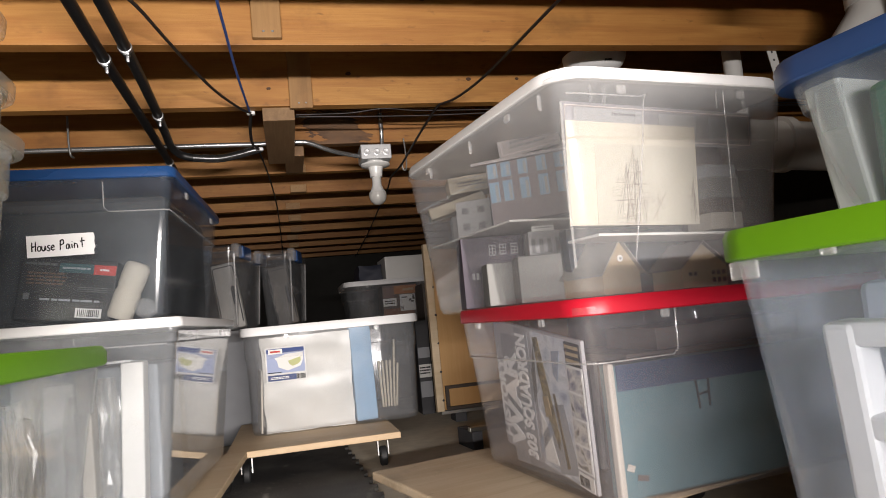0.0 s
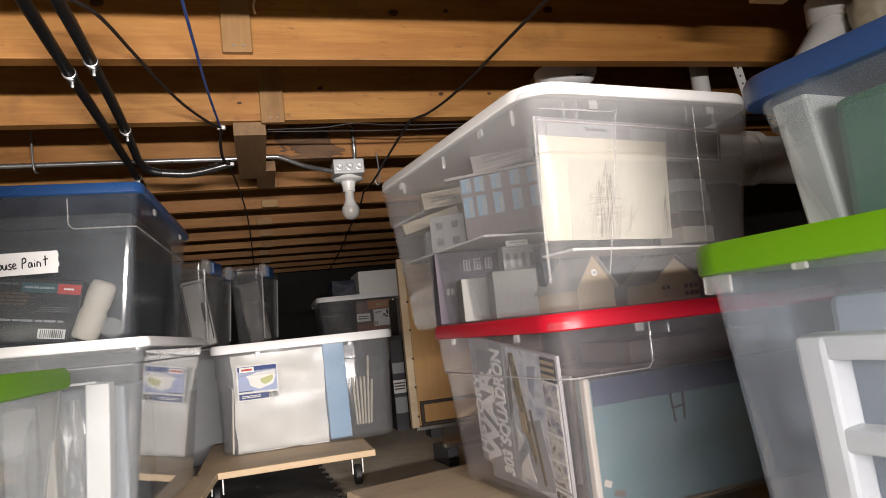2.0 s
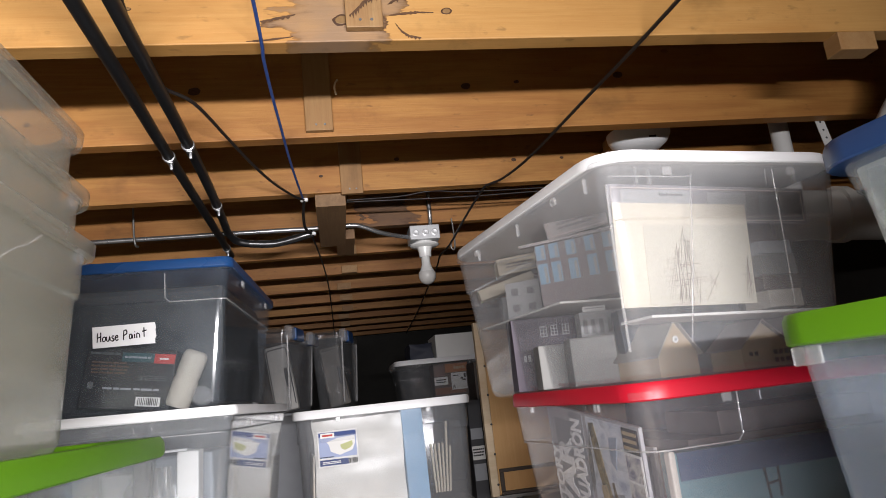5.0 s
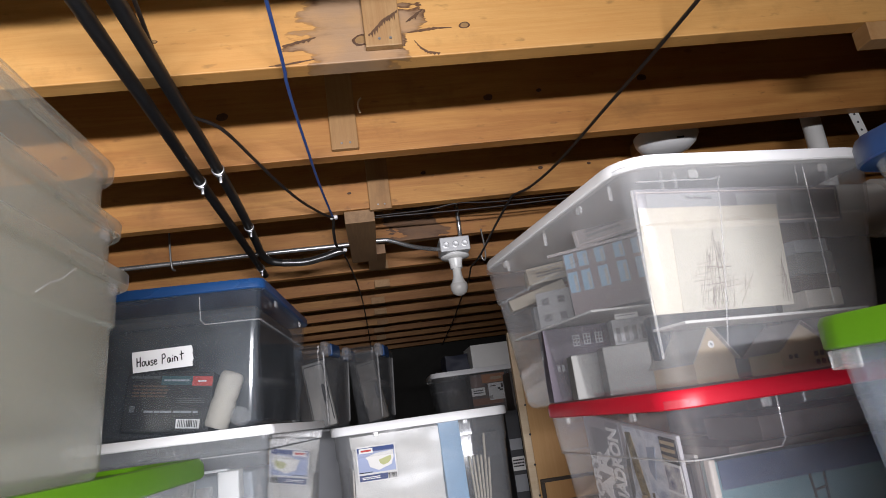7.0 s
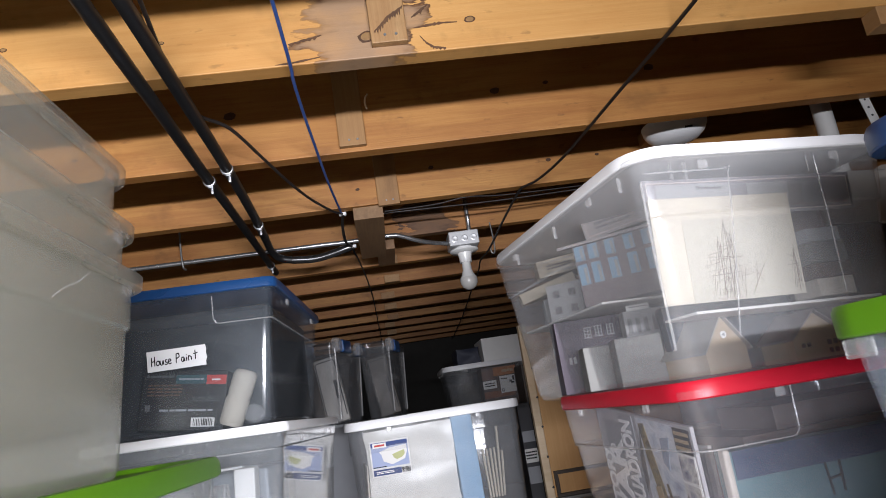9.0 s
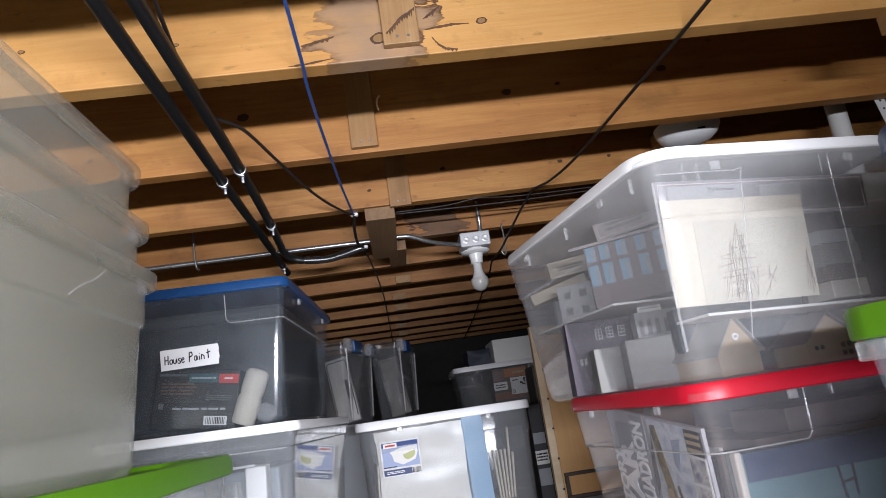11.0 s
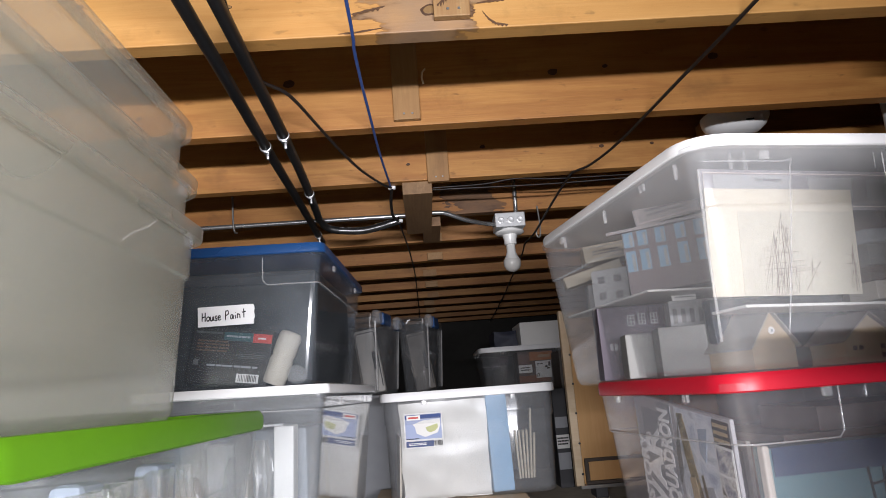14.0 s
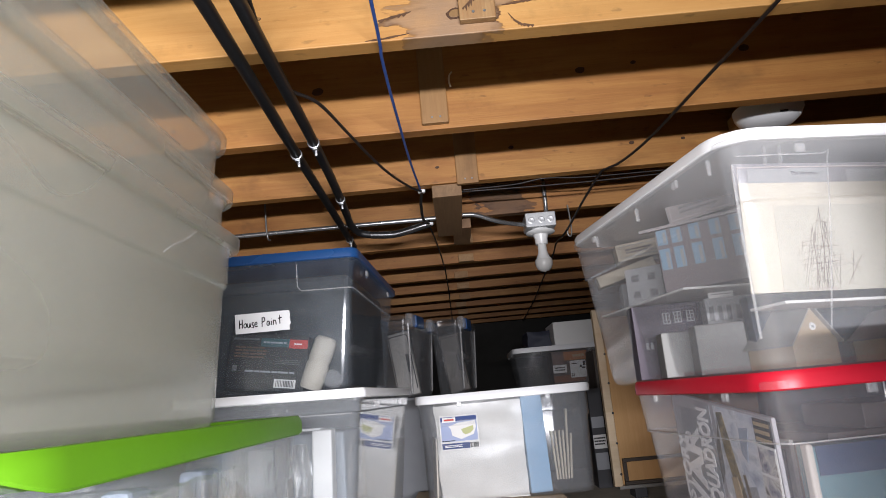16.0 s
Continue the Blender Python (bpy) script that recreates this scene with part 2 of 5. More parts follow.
M_PORCELAIN = plain("porcelain", (0.75, 0.75, 0.73), 0.25, grain=0.02)
M_GLASSBULB = plain("frosted_bulb_glass", (0.62, 0.61, 0.58), 0.2, grain=0.02)
M_PAPER = plain("white_paper", (0.78, 0.77, 0.74), 0.7, grain=0.04)
M_CREAM = plain("cream_card", (0.53, 0.47, 0.365), 0.7, grain=0.05)
M_SHRINK = plain("shrink_wrap", (0.79, 0.775, 0.725), 0.30, grain=0.04, scale=22, bump=1.0)
M_BAG = clear_plastic("thin_bag_film", (0.85, 0.84, 0.80), 0.08, 0.24)
M_MILKY = clear_plastic("milky_plastic", (0.70, 0.76, 0.78), 0.055, 0.15, 0.05)
M_MAGPAPER = plain("magazine_paper", (0.48, 0.475, 0.49), 0.3, grain=0.15, scale=30)
M_TITLE = plain("magazine_title", (0.93, 0.93, 0.93), 0.4)
M_SHEET = plain("print_sheet", (0.66, 0.60, 0.485), 0.7, grain=0.05)
M_SEA = plain("pale_sea_print", (0.585, 0.55, 0.455), 0.7, grain=0.08, scale=20)
M_HAZEINK = plain("soft_sepia", (0.50, 0.44, 0.38), 0.7)
C_SEPIA = plain("sepia_ink", (0.24, 0.19, 0.16), 0.7)
C_DARKWOOD = plain("dark_wood", (0.05, 0.032, 0.02), 0.5, grain=0.2)
C_DKCLOTH = plain("navy_cloth", (0.03, 0.035, 0.06), 0.6, grain=0.2)
M_GALV = plain("dull_galvanised_steel", (0.66, 0.67, 0.68), 0.26, 0.85, grain=0.2, scale=45, bump=0.1)
M_BOXSTEEL = plain("pale_zinc_plate", (0.80, 0.81, 0.82), 0.35, 0.35, grain=0.2, scale=35, bump=0.2)
M_DARKSTEEL = plain("dark_shiny_steel", (0.20, 0.20, 0.205), 0.22, 0.9, grain=0.2, scale=45, bump=0.1)
M_ZINC = plain("bright_zinc", (0.38, 0.39, 0.40), 0.42, 0.9, grain=0.12, scale=50)
M_WIREBLUE = plain("blue_sheath", (0.035, 0.09, 0.33), 0.45)
M_WIREBLACK = plain("black_sheath", (0.018, 0.014, 0.013), 0.45)
M_WIREGREY = plain("grey_wire", (0.28, 0.28, 0.27), 0.4, 0.6)
M_SLIVER = plain("pale_sliver", (0.62, 0.50, 0.33), 0.6)
M_STREAK = plain("dried_water_streak", (0.13, 0.058, 0.020), 0.7, grain=0.35, scale=120)
M_KNOT = plain("knot_wood", (0.11, 0.045, 0.014), 0.6, grain=0.4, scale=200)
M_KNOTHEART = plain("knot_heart", (0.33, 0.185, 0.065), 0.6, grain=0.3, scale=150)
M_INK = plain("black_ink", (0.008, 0.008, 0.009), 0.9, bump=0.0)

# ---- mesh helpers ----


def part(name, bm, material, parent=None, label="", smooth=None):
    me = bpy.data.meshes.new(name)
    bmesh.ops.recalc_face_normals(bm, faces=bm.faces[:])
    bm.to_mesh(me)
    bm.free()
    for p in me.polygons:
        p.use_smooth = smooth is not None
    if smooth is not None:
        me.set_sharp_from_angle(angle=radians(smooth))
    me.materials.append(material)
    ob = new(name, me)
    ob.parent = parent
    if label:
        tagged(ob, label)
    return ob


def thing(name, m, label, category, group="", kind=""):
    ob = new(name)
    ob.empty_display_size = 0.05
    ob.matrix_world = m
    ob.matrix_basis = m
    return tagged(ob, label, category, group, kind)


def box(size, at=(0, 0, 0), bevel=0.0, bm=None, turn=None):
    """A box of that size with its centre at a place."""
    bm = bm or bmesh.new()
    m = Matrix.Translation(at) @ (turn or Matrix.Identity(4)) @ Matrix.Diagonal((*size, 1))
    made = bmesh.ops.create_cube(bm, size=1, matrix=m)["verts"]
    if bevel:
        edges = list({e for v in made for e in v.link_edges})
        bmesh.ops.bevel(bm, geom=edges, offset=bevel, segments=2, affect="EDGES", profile=0.5)
    return bm


def ring_points(length, width, r, z, n=5):
    r = min(r, length / 2 - 0.001, width / 2 - 0.001)
    pts = []
    for cx, cy, a0 in ((1, 1, 0), (-1, 1, 90), (-1, -1, 180), (1, -1, 270)):
        for i in range(n + 1):
            a = radians(a0 + 90 * i / n)
            pts.append((cx * (length / 2 - r) + r * math.cos(a), cy * (width / 2 - r) + r * math.sin(a), z))
    return pts


def loft(rings, bm=None, caps=(True, True), closed=False):
    bm = bm or bmesh.new()
    rows = [[bm.verts.new(p) for p in ring] for ring in rings]
    pairs = list(zip(rows, rows[1:])) + ([(rows[-1], rows[0])] if closed else [])
    for a, b in pairs:
        for i in range(len(a)):
            j = (i + 1) % len(a)
            bm.faces.new((a[i], a[j], b[j], b[i]))
    if caps[0]:
        bm.faces.new(rows[0][::-1])
    if caps[1]:
        bm.faces.new(rows[-1])
    return bm


def lathe(profile, n=24, bm=None, at=(0, 0, 0)):
    """Turns (radius, z) pairs round z."""
    rings = [[(at[0] + r * math.cos(2 * math.pi * i / n), at[1] + r * math.sin(2 * math.pi * i / n), at[2] + z) for i in range(n)] for r, z in profile]
    return loft(rings, bm)


def tube(points, radius, n=10, bm=None, smooth=6):
    """A round tube along a smooth line through points."""
    pts = [Vector(p) for p in points]
    if smooth > 1 and len(pts) > 2:
        ext = [2 * pts[0] - pts[1], *pts, 2 * pts[-1] - pts[-2]]
        line = []
        for a, b, c, d in zip(ext, ext[1:], ext[2:], ext[3:]):
            for k in range(smooth):
                t = k / smooth
                line.append(0.5 * ((2 * b) + (c - a) * t + (2 * a - 5 * b + 4 * c - d) * t * t + (3 * b - a - 3 * c + d) * t ** 3))
        pts = line + [pts[-1]]
    rings, side = [], None
    for i, p in enumerate(pts):
        ahead = (pts[min(i + 1, len(pts) - 1)] - pts[max(i - 1, 0)]).normalized()
        if side is None:
            side = ahead.orthogonal().normalized()
        side = (side - ahead * side.dot(ahead)).normalized()
        up = ahead.cross(side)
        rings.append([tuple(p + radius * (math.cos(2 * math.pi * k / n) * side + math.sin(2 * math.pi * k / n) * up)) for k in range(n)])
    return loft(rings, bm)


# ---- the room ----
ZB, SPACING, J1 = 0.98, 0.406, 1.0
X0, X1, Y0, Y1, JH, JT = -2.6, 2.15, -2.4, 6.1, 0.235, 0.038
floor = tagged(part("floor", box((X1 - X0 + 0.4, Y1 - Y0 + 0.4, 0.1), ((X0 + X1) / 2, (Y0 + Y1) / 2, -0.05)), M_CONCRETE), "dusty grey concrete floor slab of a low crawl space", "floor", kind="structure")
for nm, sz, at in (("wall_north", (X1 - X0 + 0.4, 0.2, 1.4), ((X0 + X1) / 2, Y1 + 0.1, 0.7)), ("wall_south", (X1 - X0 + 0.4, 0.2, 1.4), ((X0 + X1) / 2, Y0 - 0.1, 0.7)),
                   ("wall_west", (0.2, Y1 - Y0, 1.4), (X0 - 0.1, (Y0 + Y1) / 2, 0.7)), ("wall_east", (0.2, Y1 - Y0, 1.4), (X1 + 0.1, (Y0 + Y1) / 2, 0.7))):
    tagged(part(nm, box(sz, at), M_BLOCKWALL), "bare concrete foundation wall, colour darkened to pass for unlit", "wall", kind="structure")
tagged(part("ceiling", box((X1 - X0, Y1 - Y0, 0.02), ((X0 + X1) / 2, (Y0 + Y1) / 2, ZB + JH + 0.012)), M_SUBFLOOR), "plywood subfloor seen from below between the joists", "ceiling", kind="structure")
k = -8
while J1 + k * SPACING < Y1 - 0.05:
    y = J1 + k * SPACING
    if y > Y0 + 0.05:
        ob = part("joist", box((X1 - X0, JT, JH), bevel=0.002), M_JOIST_STAIN if k == 0 else M_JOIST_BURN if k == 3 else M_JOIST)
        ob.location = ((X0 + X1) / 2, y + JT / 2, ZB + JH / 2)
        tagged(ob, "pale pine floor joist with knots and a water stain" if k == 0 else "sawn pine floor joist spanning the crawl space", "joist", "floor joists", "structure")
    k += 1

# ---- storage bins ----


def storage_bin(name, m, label, length, width, height, lid, body=M_CLEAR, base=(0.88, 0.85), step=0.72, r=0.045, lid_label="", ribs=True, group="storage bins", skirt=0.024, catches=4, end_ribs=0.0, lift=0.0, lid_r=None, overhang=0.022, facet=40, wrap=True):
    """A tapered see-through bin, its base centre at m; height is to the lid's top."""
    root = thing(name, m, label, "storage bin", group)
    h = height - 0.010
    bl, bw = (length - 0.012) * base[0], (width - 0.012) * base[1]
    tl, tw = length - overhang, width - overhang

    def at(f, grow=0.0):
        return bl + (tl - bl) * f + grow, bw + (tw - bw) * f + grow

    t = 0.005
    rings = [ring_points(bl - 0.03, bw - 0.03, r, 0), ring_points(*at(0, -0.008), r, 0.004), ring_points(*at(0.04), r, 0.014)]
    rings += [ring_points(*at(step), r, step * h), ring_points(*at(step, 0.007), r, step * h + 0.003), ring_points(*at(1, 0.004), r, h - 0.012)]
    rings += [ring_points(*at(1, 0.012), r, h - 0.012), ring_points(*at(1, 0.012), r, h - 0.002), ring_points(*at(1, -t), r, h - 0.002)]
    rings += [ring_points(*at(step, 0.007 - t), r, step * h + 0.003), ring_points(*at(step, -t), r, step * h), ring_points(*at(0.04, -t), r, 0.016), ring_points(bl - 0.034, bw - 0.034, r, 0.006)]
    shell = part("body", loft(rings), body, root, smooth=facet)
    if end_ribs:
        hx, hy, z = at(step)[0] / 2 + 0.003, at(step)[1] / 2 + 0.003, step * h
        inner = -hy + end_ribs
        corner = [(-hx + r - r * math.cos(a), -hy + r - r * math.sin(a), z) for a in (radians(15 * k) for k in range(7))]
        path = [(-hx - 0.003, inner, h - 0.014), (-hx, inner, z + 0.008), (-hx, inner - 0.008, z)] + corner
        path = path + [(-x, y, zz) for x, y, zz in reversed(path)] if wrap else path[:4]
        for turn in (0, 180):
            rib = part("rib", tube(path, 0.0013, 6, smooth=1), M_RIB_GLINT, shell, smooth=60)
            rib.rotation_euler.z = radians(turn)
    elif ribs:
        hx, hy, z = at(step)[0] / 2 + 0.003, at(step)[1] / 2 + 0.003, step * h
        back = hx - length * 0.24
        corner = [(hx - r + r * math.sin(a), -hy + r - r * math.cos(a), z) for a in (radians(15 * k) for k in range(7))]
        path = [(back, -hy - 0.003, h - 0.014), (back, -hy, z + 0.008), (back + 0.008, -hy, z)] + corner
        path += [(x, -y, zz) for x, y, zz in reversed(path)]
        for turn in (0, 180):
            rib = part("rib", tube(path, 0.0013, 6, smooth=1), M_RIB_GLINT, shell, smooth=60)
            rib.rotation_euler.z = radians(turn)
    if lid is None:
        rim = [ring_points(*at(1, 0.010), r, h - 0.016), ring_points(*at(1, 0.022), r + 0.004, h - 0.014), ring_points(*at(1, 0.024), r + 0.004, h - 0.001), ring_points(*at(1, 0.014), r, h + 0.002), ring_points(*at(1, 0.006), r, h - 0.001)]
        lip = part("rim", loft(rim, caps=(False, False), closed=True), M_FROSTRIM, root, smooth=40)
        for sx, sy in ((1, 1), (1, -1), (-1, 1), (-1, -1)):
            part("lug", box((0.014, 0.006, 0.014), (sx * (tl / 2 - 0.055), sy * (tw / 2 + 0.005), h - 0.019), 0.002), M_DIMCLEAR, lip)
    if lid is not None:
        r = lid_r or r
        rim = [ring_points(length - 0.004, width - 0.004, r + 0.006, h + 0.010 - skirt), ring_points(length, width, r + 0.008, h + 0.012 - skirt), ring_points(length, width, r + 0.008, h + 0.004), ring_points(length - 0.006, width - 0.006, r + 0.006, h + 0.010)]
        rim += [ring_points(length - 0.05, width - 0.05, r, h + 0.010), ring_points(length - 0.062, width - 0.062, r, h + 0.004)]
        if lift:
            rim = [ring_points(a, b, c, z, 12) for a, b, c, z in ((length - 0.004, width - 0.004, r + 0.006, h + 0.010 - skirt), (length, width, r + 0.008, h + 0.012 - skirt), (length, width, r + 0.008, h + 0.002), (length - 0.010, width - 0.010, r + 0.004, h + 0.010), (length - 0.05, width - 0.05, r, h + 0.010), (length - 0.062, width - 0.062, r, h + 0.004))]
            for ring in rim[:2]:
                for i, p in enumerate(ring):
                    k = min(i % 13, 12 - i % 13) / 6
                    ring[i] = (p[0], p[1], p[2] + lift * k * k * (3 - 2 * k))
        bm = loft(rim)
        cover = part("lid", bm, lid, root, lid_label, smooth=40)
        first = None
        for turn, half, reach in ((0, width / 2, length * 0.27), (180, width / 2, length * 0.27), (90, length / 2, width * 0.25), (270, length / 2, width * 0.25))[:catches]:
            for side in (-1, 1):
                if first is None:
                    first = catch = part("catch", box((0.014, 0.005, 0.012), (0, 0, 0), 0.0015), M_CATCH, root)
                else:
                    catch = new("catch", first.data)
                    catch.parent = root
                catch.matrix_basis = pose(0, 0, 0, 0, 0, turn) @ pose(side * reach, -half + 0.0045, h - 0.020)
    return root


def dolly(m, length, width, inset=0.045, label="low plywood dolly on four swivel casters", wood=None):
    root = thing("dolly", m, label, "dolly", "dollies")
    part("board", box((length, width, 0.016), (0, 0, 0.077), 0.004 if wood else 0.002), wood or M_PLY, root)
    for sx in (1, -1):
        for sy in (1, -1):
            x, y = sx * (length / 2 - inset), sy * (width / 2 - inset)
            bm = box((0.042, 0.034, 0.003), (x, y, 0.0655), 0.001)
            box((0.003, 0.026, 0.036), (x - 0.013, y - 0.006, 0.046), 0, bm)
            box((0.003, 0.026, 0.036), (x + 0.013, y - 0.006, 0.046), 0, bm)
            fork = part("caster", bm, M_STEEL, root, "zinc-plated caster fork")
            bm = lathe([(0.0, -0.009), (0.022, -0.009), (0.025, -0.006), (0.025, 0.006), (0.022, 0.009), (0.0, 0.009)], 20)
            bm.transform(Matrix.Translation((x, y - 0.012, 0.025)) @ Matrix.Rotation(radians(90), 4, "Y"))
            part("wheel", bm, M_RUBBER, fork, "black caster wheel", smooth=40)
    return root


DT = 0.085
P_STICKER = pose(0.106, 2.205, DT, 0, 0, 90)
P_LOWLEFT = pose(-0.333, 1.425, DT + 0.003, 0, 1.0, 0) @ pose(0, 0, 0, 0, 0, 86.5)
P_PAINT = pose(-0.376, 1.478, DT + 0.321, 0, 1.0, 0) @ pose(0, 0, 0, 0, 0, 88)
P_RED = pose(0.632, 1.078, DT, 0, 0, 7.5)
P_WHITE = pose(0.516, 1.1205, DT + 0.284, 0, 0, 99.2)
P_RIGHT = pose(0.681, 0.335, DT, 0, 0, 100)
P_UPRIGHT = pose(0.743, 0.387, DT + 0.335, 0, 0, 100)
P_LEFT = pose(-0.465, 0.646, DT, 0, 0, 90)

dolly(pose(0.035, 1.99, 0, 0, 0, 0), 0.43, 0.52)
sticker_bin = storage_bin("storage_bin", P_STICKER, "clear plastic bin with white lid on a wooden dolly", 0.60, 0.505, 0.30, M_WHITE, M_STICKERBIN, lid_label="white snap-on lid", ribs=False, base=(0.93, 0.955), r=0.034)
dolly(pose(-0.345, 1.50, 0, 0, 0, -3.5), 0.40, 0.50)
low_left_bin = storage_bin("storage_bin", P_LOWLEFT, "clear plastic bin with white lid carrying the paint bin", 0.60, 0.345, 0.323, M_WHITE, M_SLEEK, lid_label="white snap-on lid", step=0.90, base=(0.93, 0.82), r=0.014, end_ribs=0.150, skirt=0.016, catches=2, facet=5, wrap=False)
paint_bin = storage_bin("storage_bin", P_PAINT, "clear plastic bin with blue lid and a handwritten label", 0.56, 0.40, 0.269, M_BLUE2, M_SMOKE, skirt=0.019, lid_label="blue snap-on lid", base=(0.93, 0.86), r=0.012, step=0.75, end_ribs=0.105, facet=5, catches=2)
dolly(pose(0.505, 1.155, 0, 0, 0, 15), 0.65, 0.50, 0.17, "worn plywood dolly with chipped edges, under the red-lidded bin", M_PLY_OLD)
red_bin = storage_bin("storage_bin", P_RED, "clear plastic bin with red lid full of magazines and files", 0.60, 0.47, 0.290, M_RED, M_FAINT, lid_label="red snap-on lid", base=(0.90, 0.91), r=0.030, lid_r=0.045)
white_bin = storage_bin("storage_bin", P_WHITE, "clear plastic bin with white lid full of cardboard model houses", 0.63, 0.435, 0.316, M_WHITE, M_CLOUD, skirt=0.017, lid_label="white snap-on lid", ribs=False, r=0.026, lid_r=0.050)
for x, y in ((-0.296, 0.150), (-0.296, 0.128), (-0.296, -0.128), (-0.255, 0.2065), (-0.02, 0.2065), (0.17, 0.2065)):
    part("rib", box((0.006, 0.003, 0.026) if abs(y) < 0.2 else (0.003, 0.006, 0.022), (x, y, 0.282), 0.001), M_CATCH, white_bin)
for pts in ([(-0.304, 0.195, 0.280), (-0.303, 0.074, 0.280), (-0.302, 0.066, 0.274), (-0.288, 0.076, 0.160), (-0.274, 0.090, 0.050)],
            [(-0.305, -0.080, 0.291), (-0.296, -0.086, 0.215), (-0.281, -0.094, 0.095)], [(-0.305, -0.066, 0.291), (-0.303, -0.067, 0.268)]):
    part("rib", tube(pts, 0.0012, 6, smooth=2), M_RIB_GLINT, white_bin, smooth=60)
# no moulding here: a pale tube stands in for the corner's highlight
part("rib", tube([(-0.299, 0.201, 0.270), (-0.289, 0.198, 0.172), (-0.275, 0.190, 0.047)], 0.0020, 6, smooth=1), M_RIB_GLINT, white_bin, smooth=60)
dolly(pose(0.69, 0.335, 0, 0, 0, 100), 0.56, 0.40)
right_bin = storage_bin("storage_bin", P_RIGHT, "clear plastic bin with lime green lid and a white frame inside", 0.60, 0.45, 0.341, M_GREEN, M_CLEAR2, skirt=0.030, lid_label="lime green lid", ribs=False, step=0.93, base=(0.905, 0.88), overhang=0.0185)
upper_right_bin = storage_bin("storage_bin", P_UPRIGHT, "shallow frosted plastic bin with dark blue lid", 0.50, 0.40, 0.181, M_BLUE, M_MILKY, skirt=0.027, lid_label="dark blue lid", base=(0.85, 0.83), ribs=False, catches=0, overhang=0.030)
dolly(pose(-0.47, 0.635, 0, 0, 0, 90), 0.56, 0.40)
left_bin = storage_bin("storage_bin", P_LEFT, "clear plastic bin with lime green lid under frosted tubs", 0.79, 0.45, 0.288, M_GREEN, M_HAZE, r=0.105, ribs=False, catches=0, skirt=0.026, lid_label="lime green lid", lift=0.019)
for dx, dz in ((0, 0), (-0.006, 0.055), (-0.012, 0.12)):
    tub = storage_bin("frosted_tub", pose(-0.45 + dx, 0.425, DT + 0.282 + dz, 0, 0, 90), "empty frosted white plastic tub nested in a stack", 0.56, 0.43, 0.212, None, M_FROST, group="nested tubs", ribs=False, base=(0.93, 0.92))
    if dz == 0:
        part("scratch", tube([(0.060, -0.2115, 0.149), (0.080, -0.212, 0.160), (0.101, -0.2125, 0.168), (0.114, -0.213, 0.176), (0.124, -0.213, 0.181)], 0.0006, 5, smooth=3), M_CATCH, tub)

# ---- what the bins hold ----


def slab(name, label, category, m, size, material, bevel=0.0015, group=""):
    """A flat or blocky thing; m is its base centre, size is width, depth, height."""
    ob = part(name, box(size, (0, 0, size[2] / 2), bevel), material)
    ob.matrix_basis = m
    return tagged(ob, label, category, group)


def plate(name, root, x, z, w, h, material, y=-0.001, t=0.0008, turn=0.0, label=""):
    """A thin printed patch on the face that looks along -y of its thing."""
    ob = part(name, box((w, t, h)), material, root, label)
    ob.matrix_basis = pose(x, y, z, 0, turn, 0)
    return ob


def lettering(name, text, root, x, z, height, material, y=-0.002, turn=0.0, squeeze=1.0, bold=0.0):
    data = bpy.data.curves.new(name, "FONT")
    data.body, data.size, data.extrude, data.offset = text, height / 0.7, 0.0003, bold
    data.align_x, data.align_y = "CENTER", "CENTER"
    tmp = new(name, data)
    me = bpy.data.meshes.new_from_object(tmp)
    bpy.data.objects.remove(tmp)
    me.transform(pose(0, 0, 0, 90) @ Matrix.Diagonal((squeeze, 1, 1, 1)))
    me.materials.clear()
    me.materials.append(material)
    ob = new(name, me)
    ob.parent = root
    ob.matrix_basis = pose(x, y, z, 0, turn, 0)
    return ob


def colour(name, c, rough=0.6):
    return plain(name, c, rough, grain=0.08, scale=25, bump=0.06)


C_NAVY, C_SKY, C_TEAL = colour("navy_print", (0.02, 0.05, 0.20)), colour("sky_card", (0.28, 0.47, 0.68)), colour("teal_board", (0.085, 0.18, 0.205))
C_LILAC, C_REDP, C_LIME = colour("lilac_print", (0.36, 0.42, 0.62)), colour("red_print", (0.50, 0.05, 0.04)), colour("olive_print", (0.50, 0.52, 0.24))
C_GREY, C_DARK, C_BRICK = colour("grey_card", (0.34, 0.35, 0.37)), colour("dark_card", (0.045, 0.045, 0.05)), colour("taupe_card", (0.22, 0.185, 0.185))
C_BEIGE, C_ORANGE, C_PLUM = colour("beige_foam", (0.52, 0.48, 0.42)), colour("orange_print", (0.45, 0.17, 0.06)), colour("plum_card", (0.06, 0.045, 0.065))
C_TAN, C_STEELBLUE, C_FOREST = colour("tan_print", (0.46, 0.36, 0.22)), colour("slate_blue", (0.34, 0.39, 0.47)), colour("forest_cloth", (0.022, 0.125, 0.082))
C_TRAY = colour("tray_grey", (0.30, 0.33, 0.36))
C_MILK = colour("milky_card", (0.30, 0.288, 0.26))
C_SAND = colour("sand_card", (0.46, 0.355, 0.225))
C_PINKLINE = colour("pale_rose_line", (0.62, 0.54, 0.50))
C_SOOT = colour("soot_black", (0.014, 0.014, 0.015))
M_NAP = plain("roller_nap", (0.56, 0.51, 0.43), 0.95, grain=0.12, scale=90, bump=0.9)
C_OLIVE = colour("olive_drab_print", (0.14, 0.105, 0.05))
C_DKBAND = colour("dark_slate_band", (0.018, 0.042, 0.10))
C_LILACGREY = colour("lilac_grey_card", (0.28, 0.265, 0.28))
C_PANE = colour("grey_blue_pane", (0.26, 0.40, 0.52))
C_KRAFT = colour("kraft_card", (0.43, 0.33, 0.21))
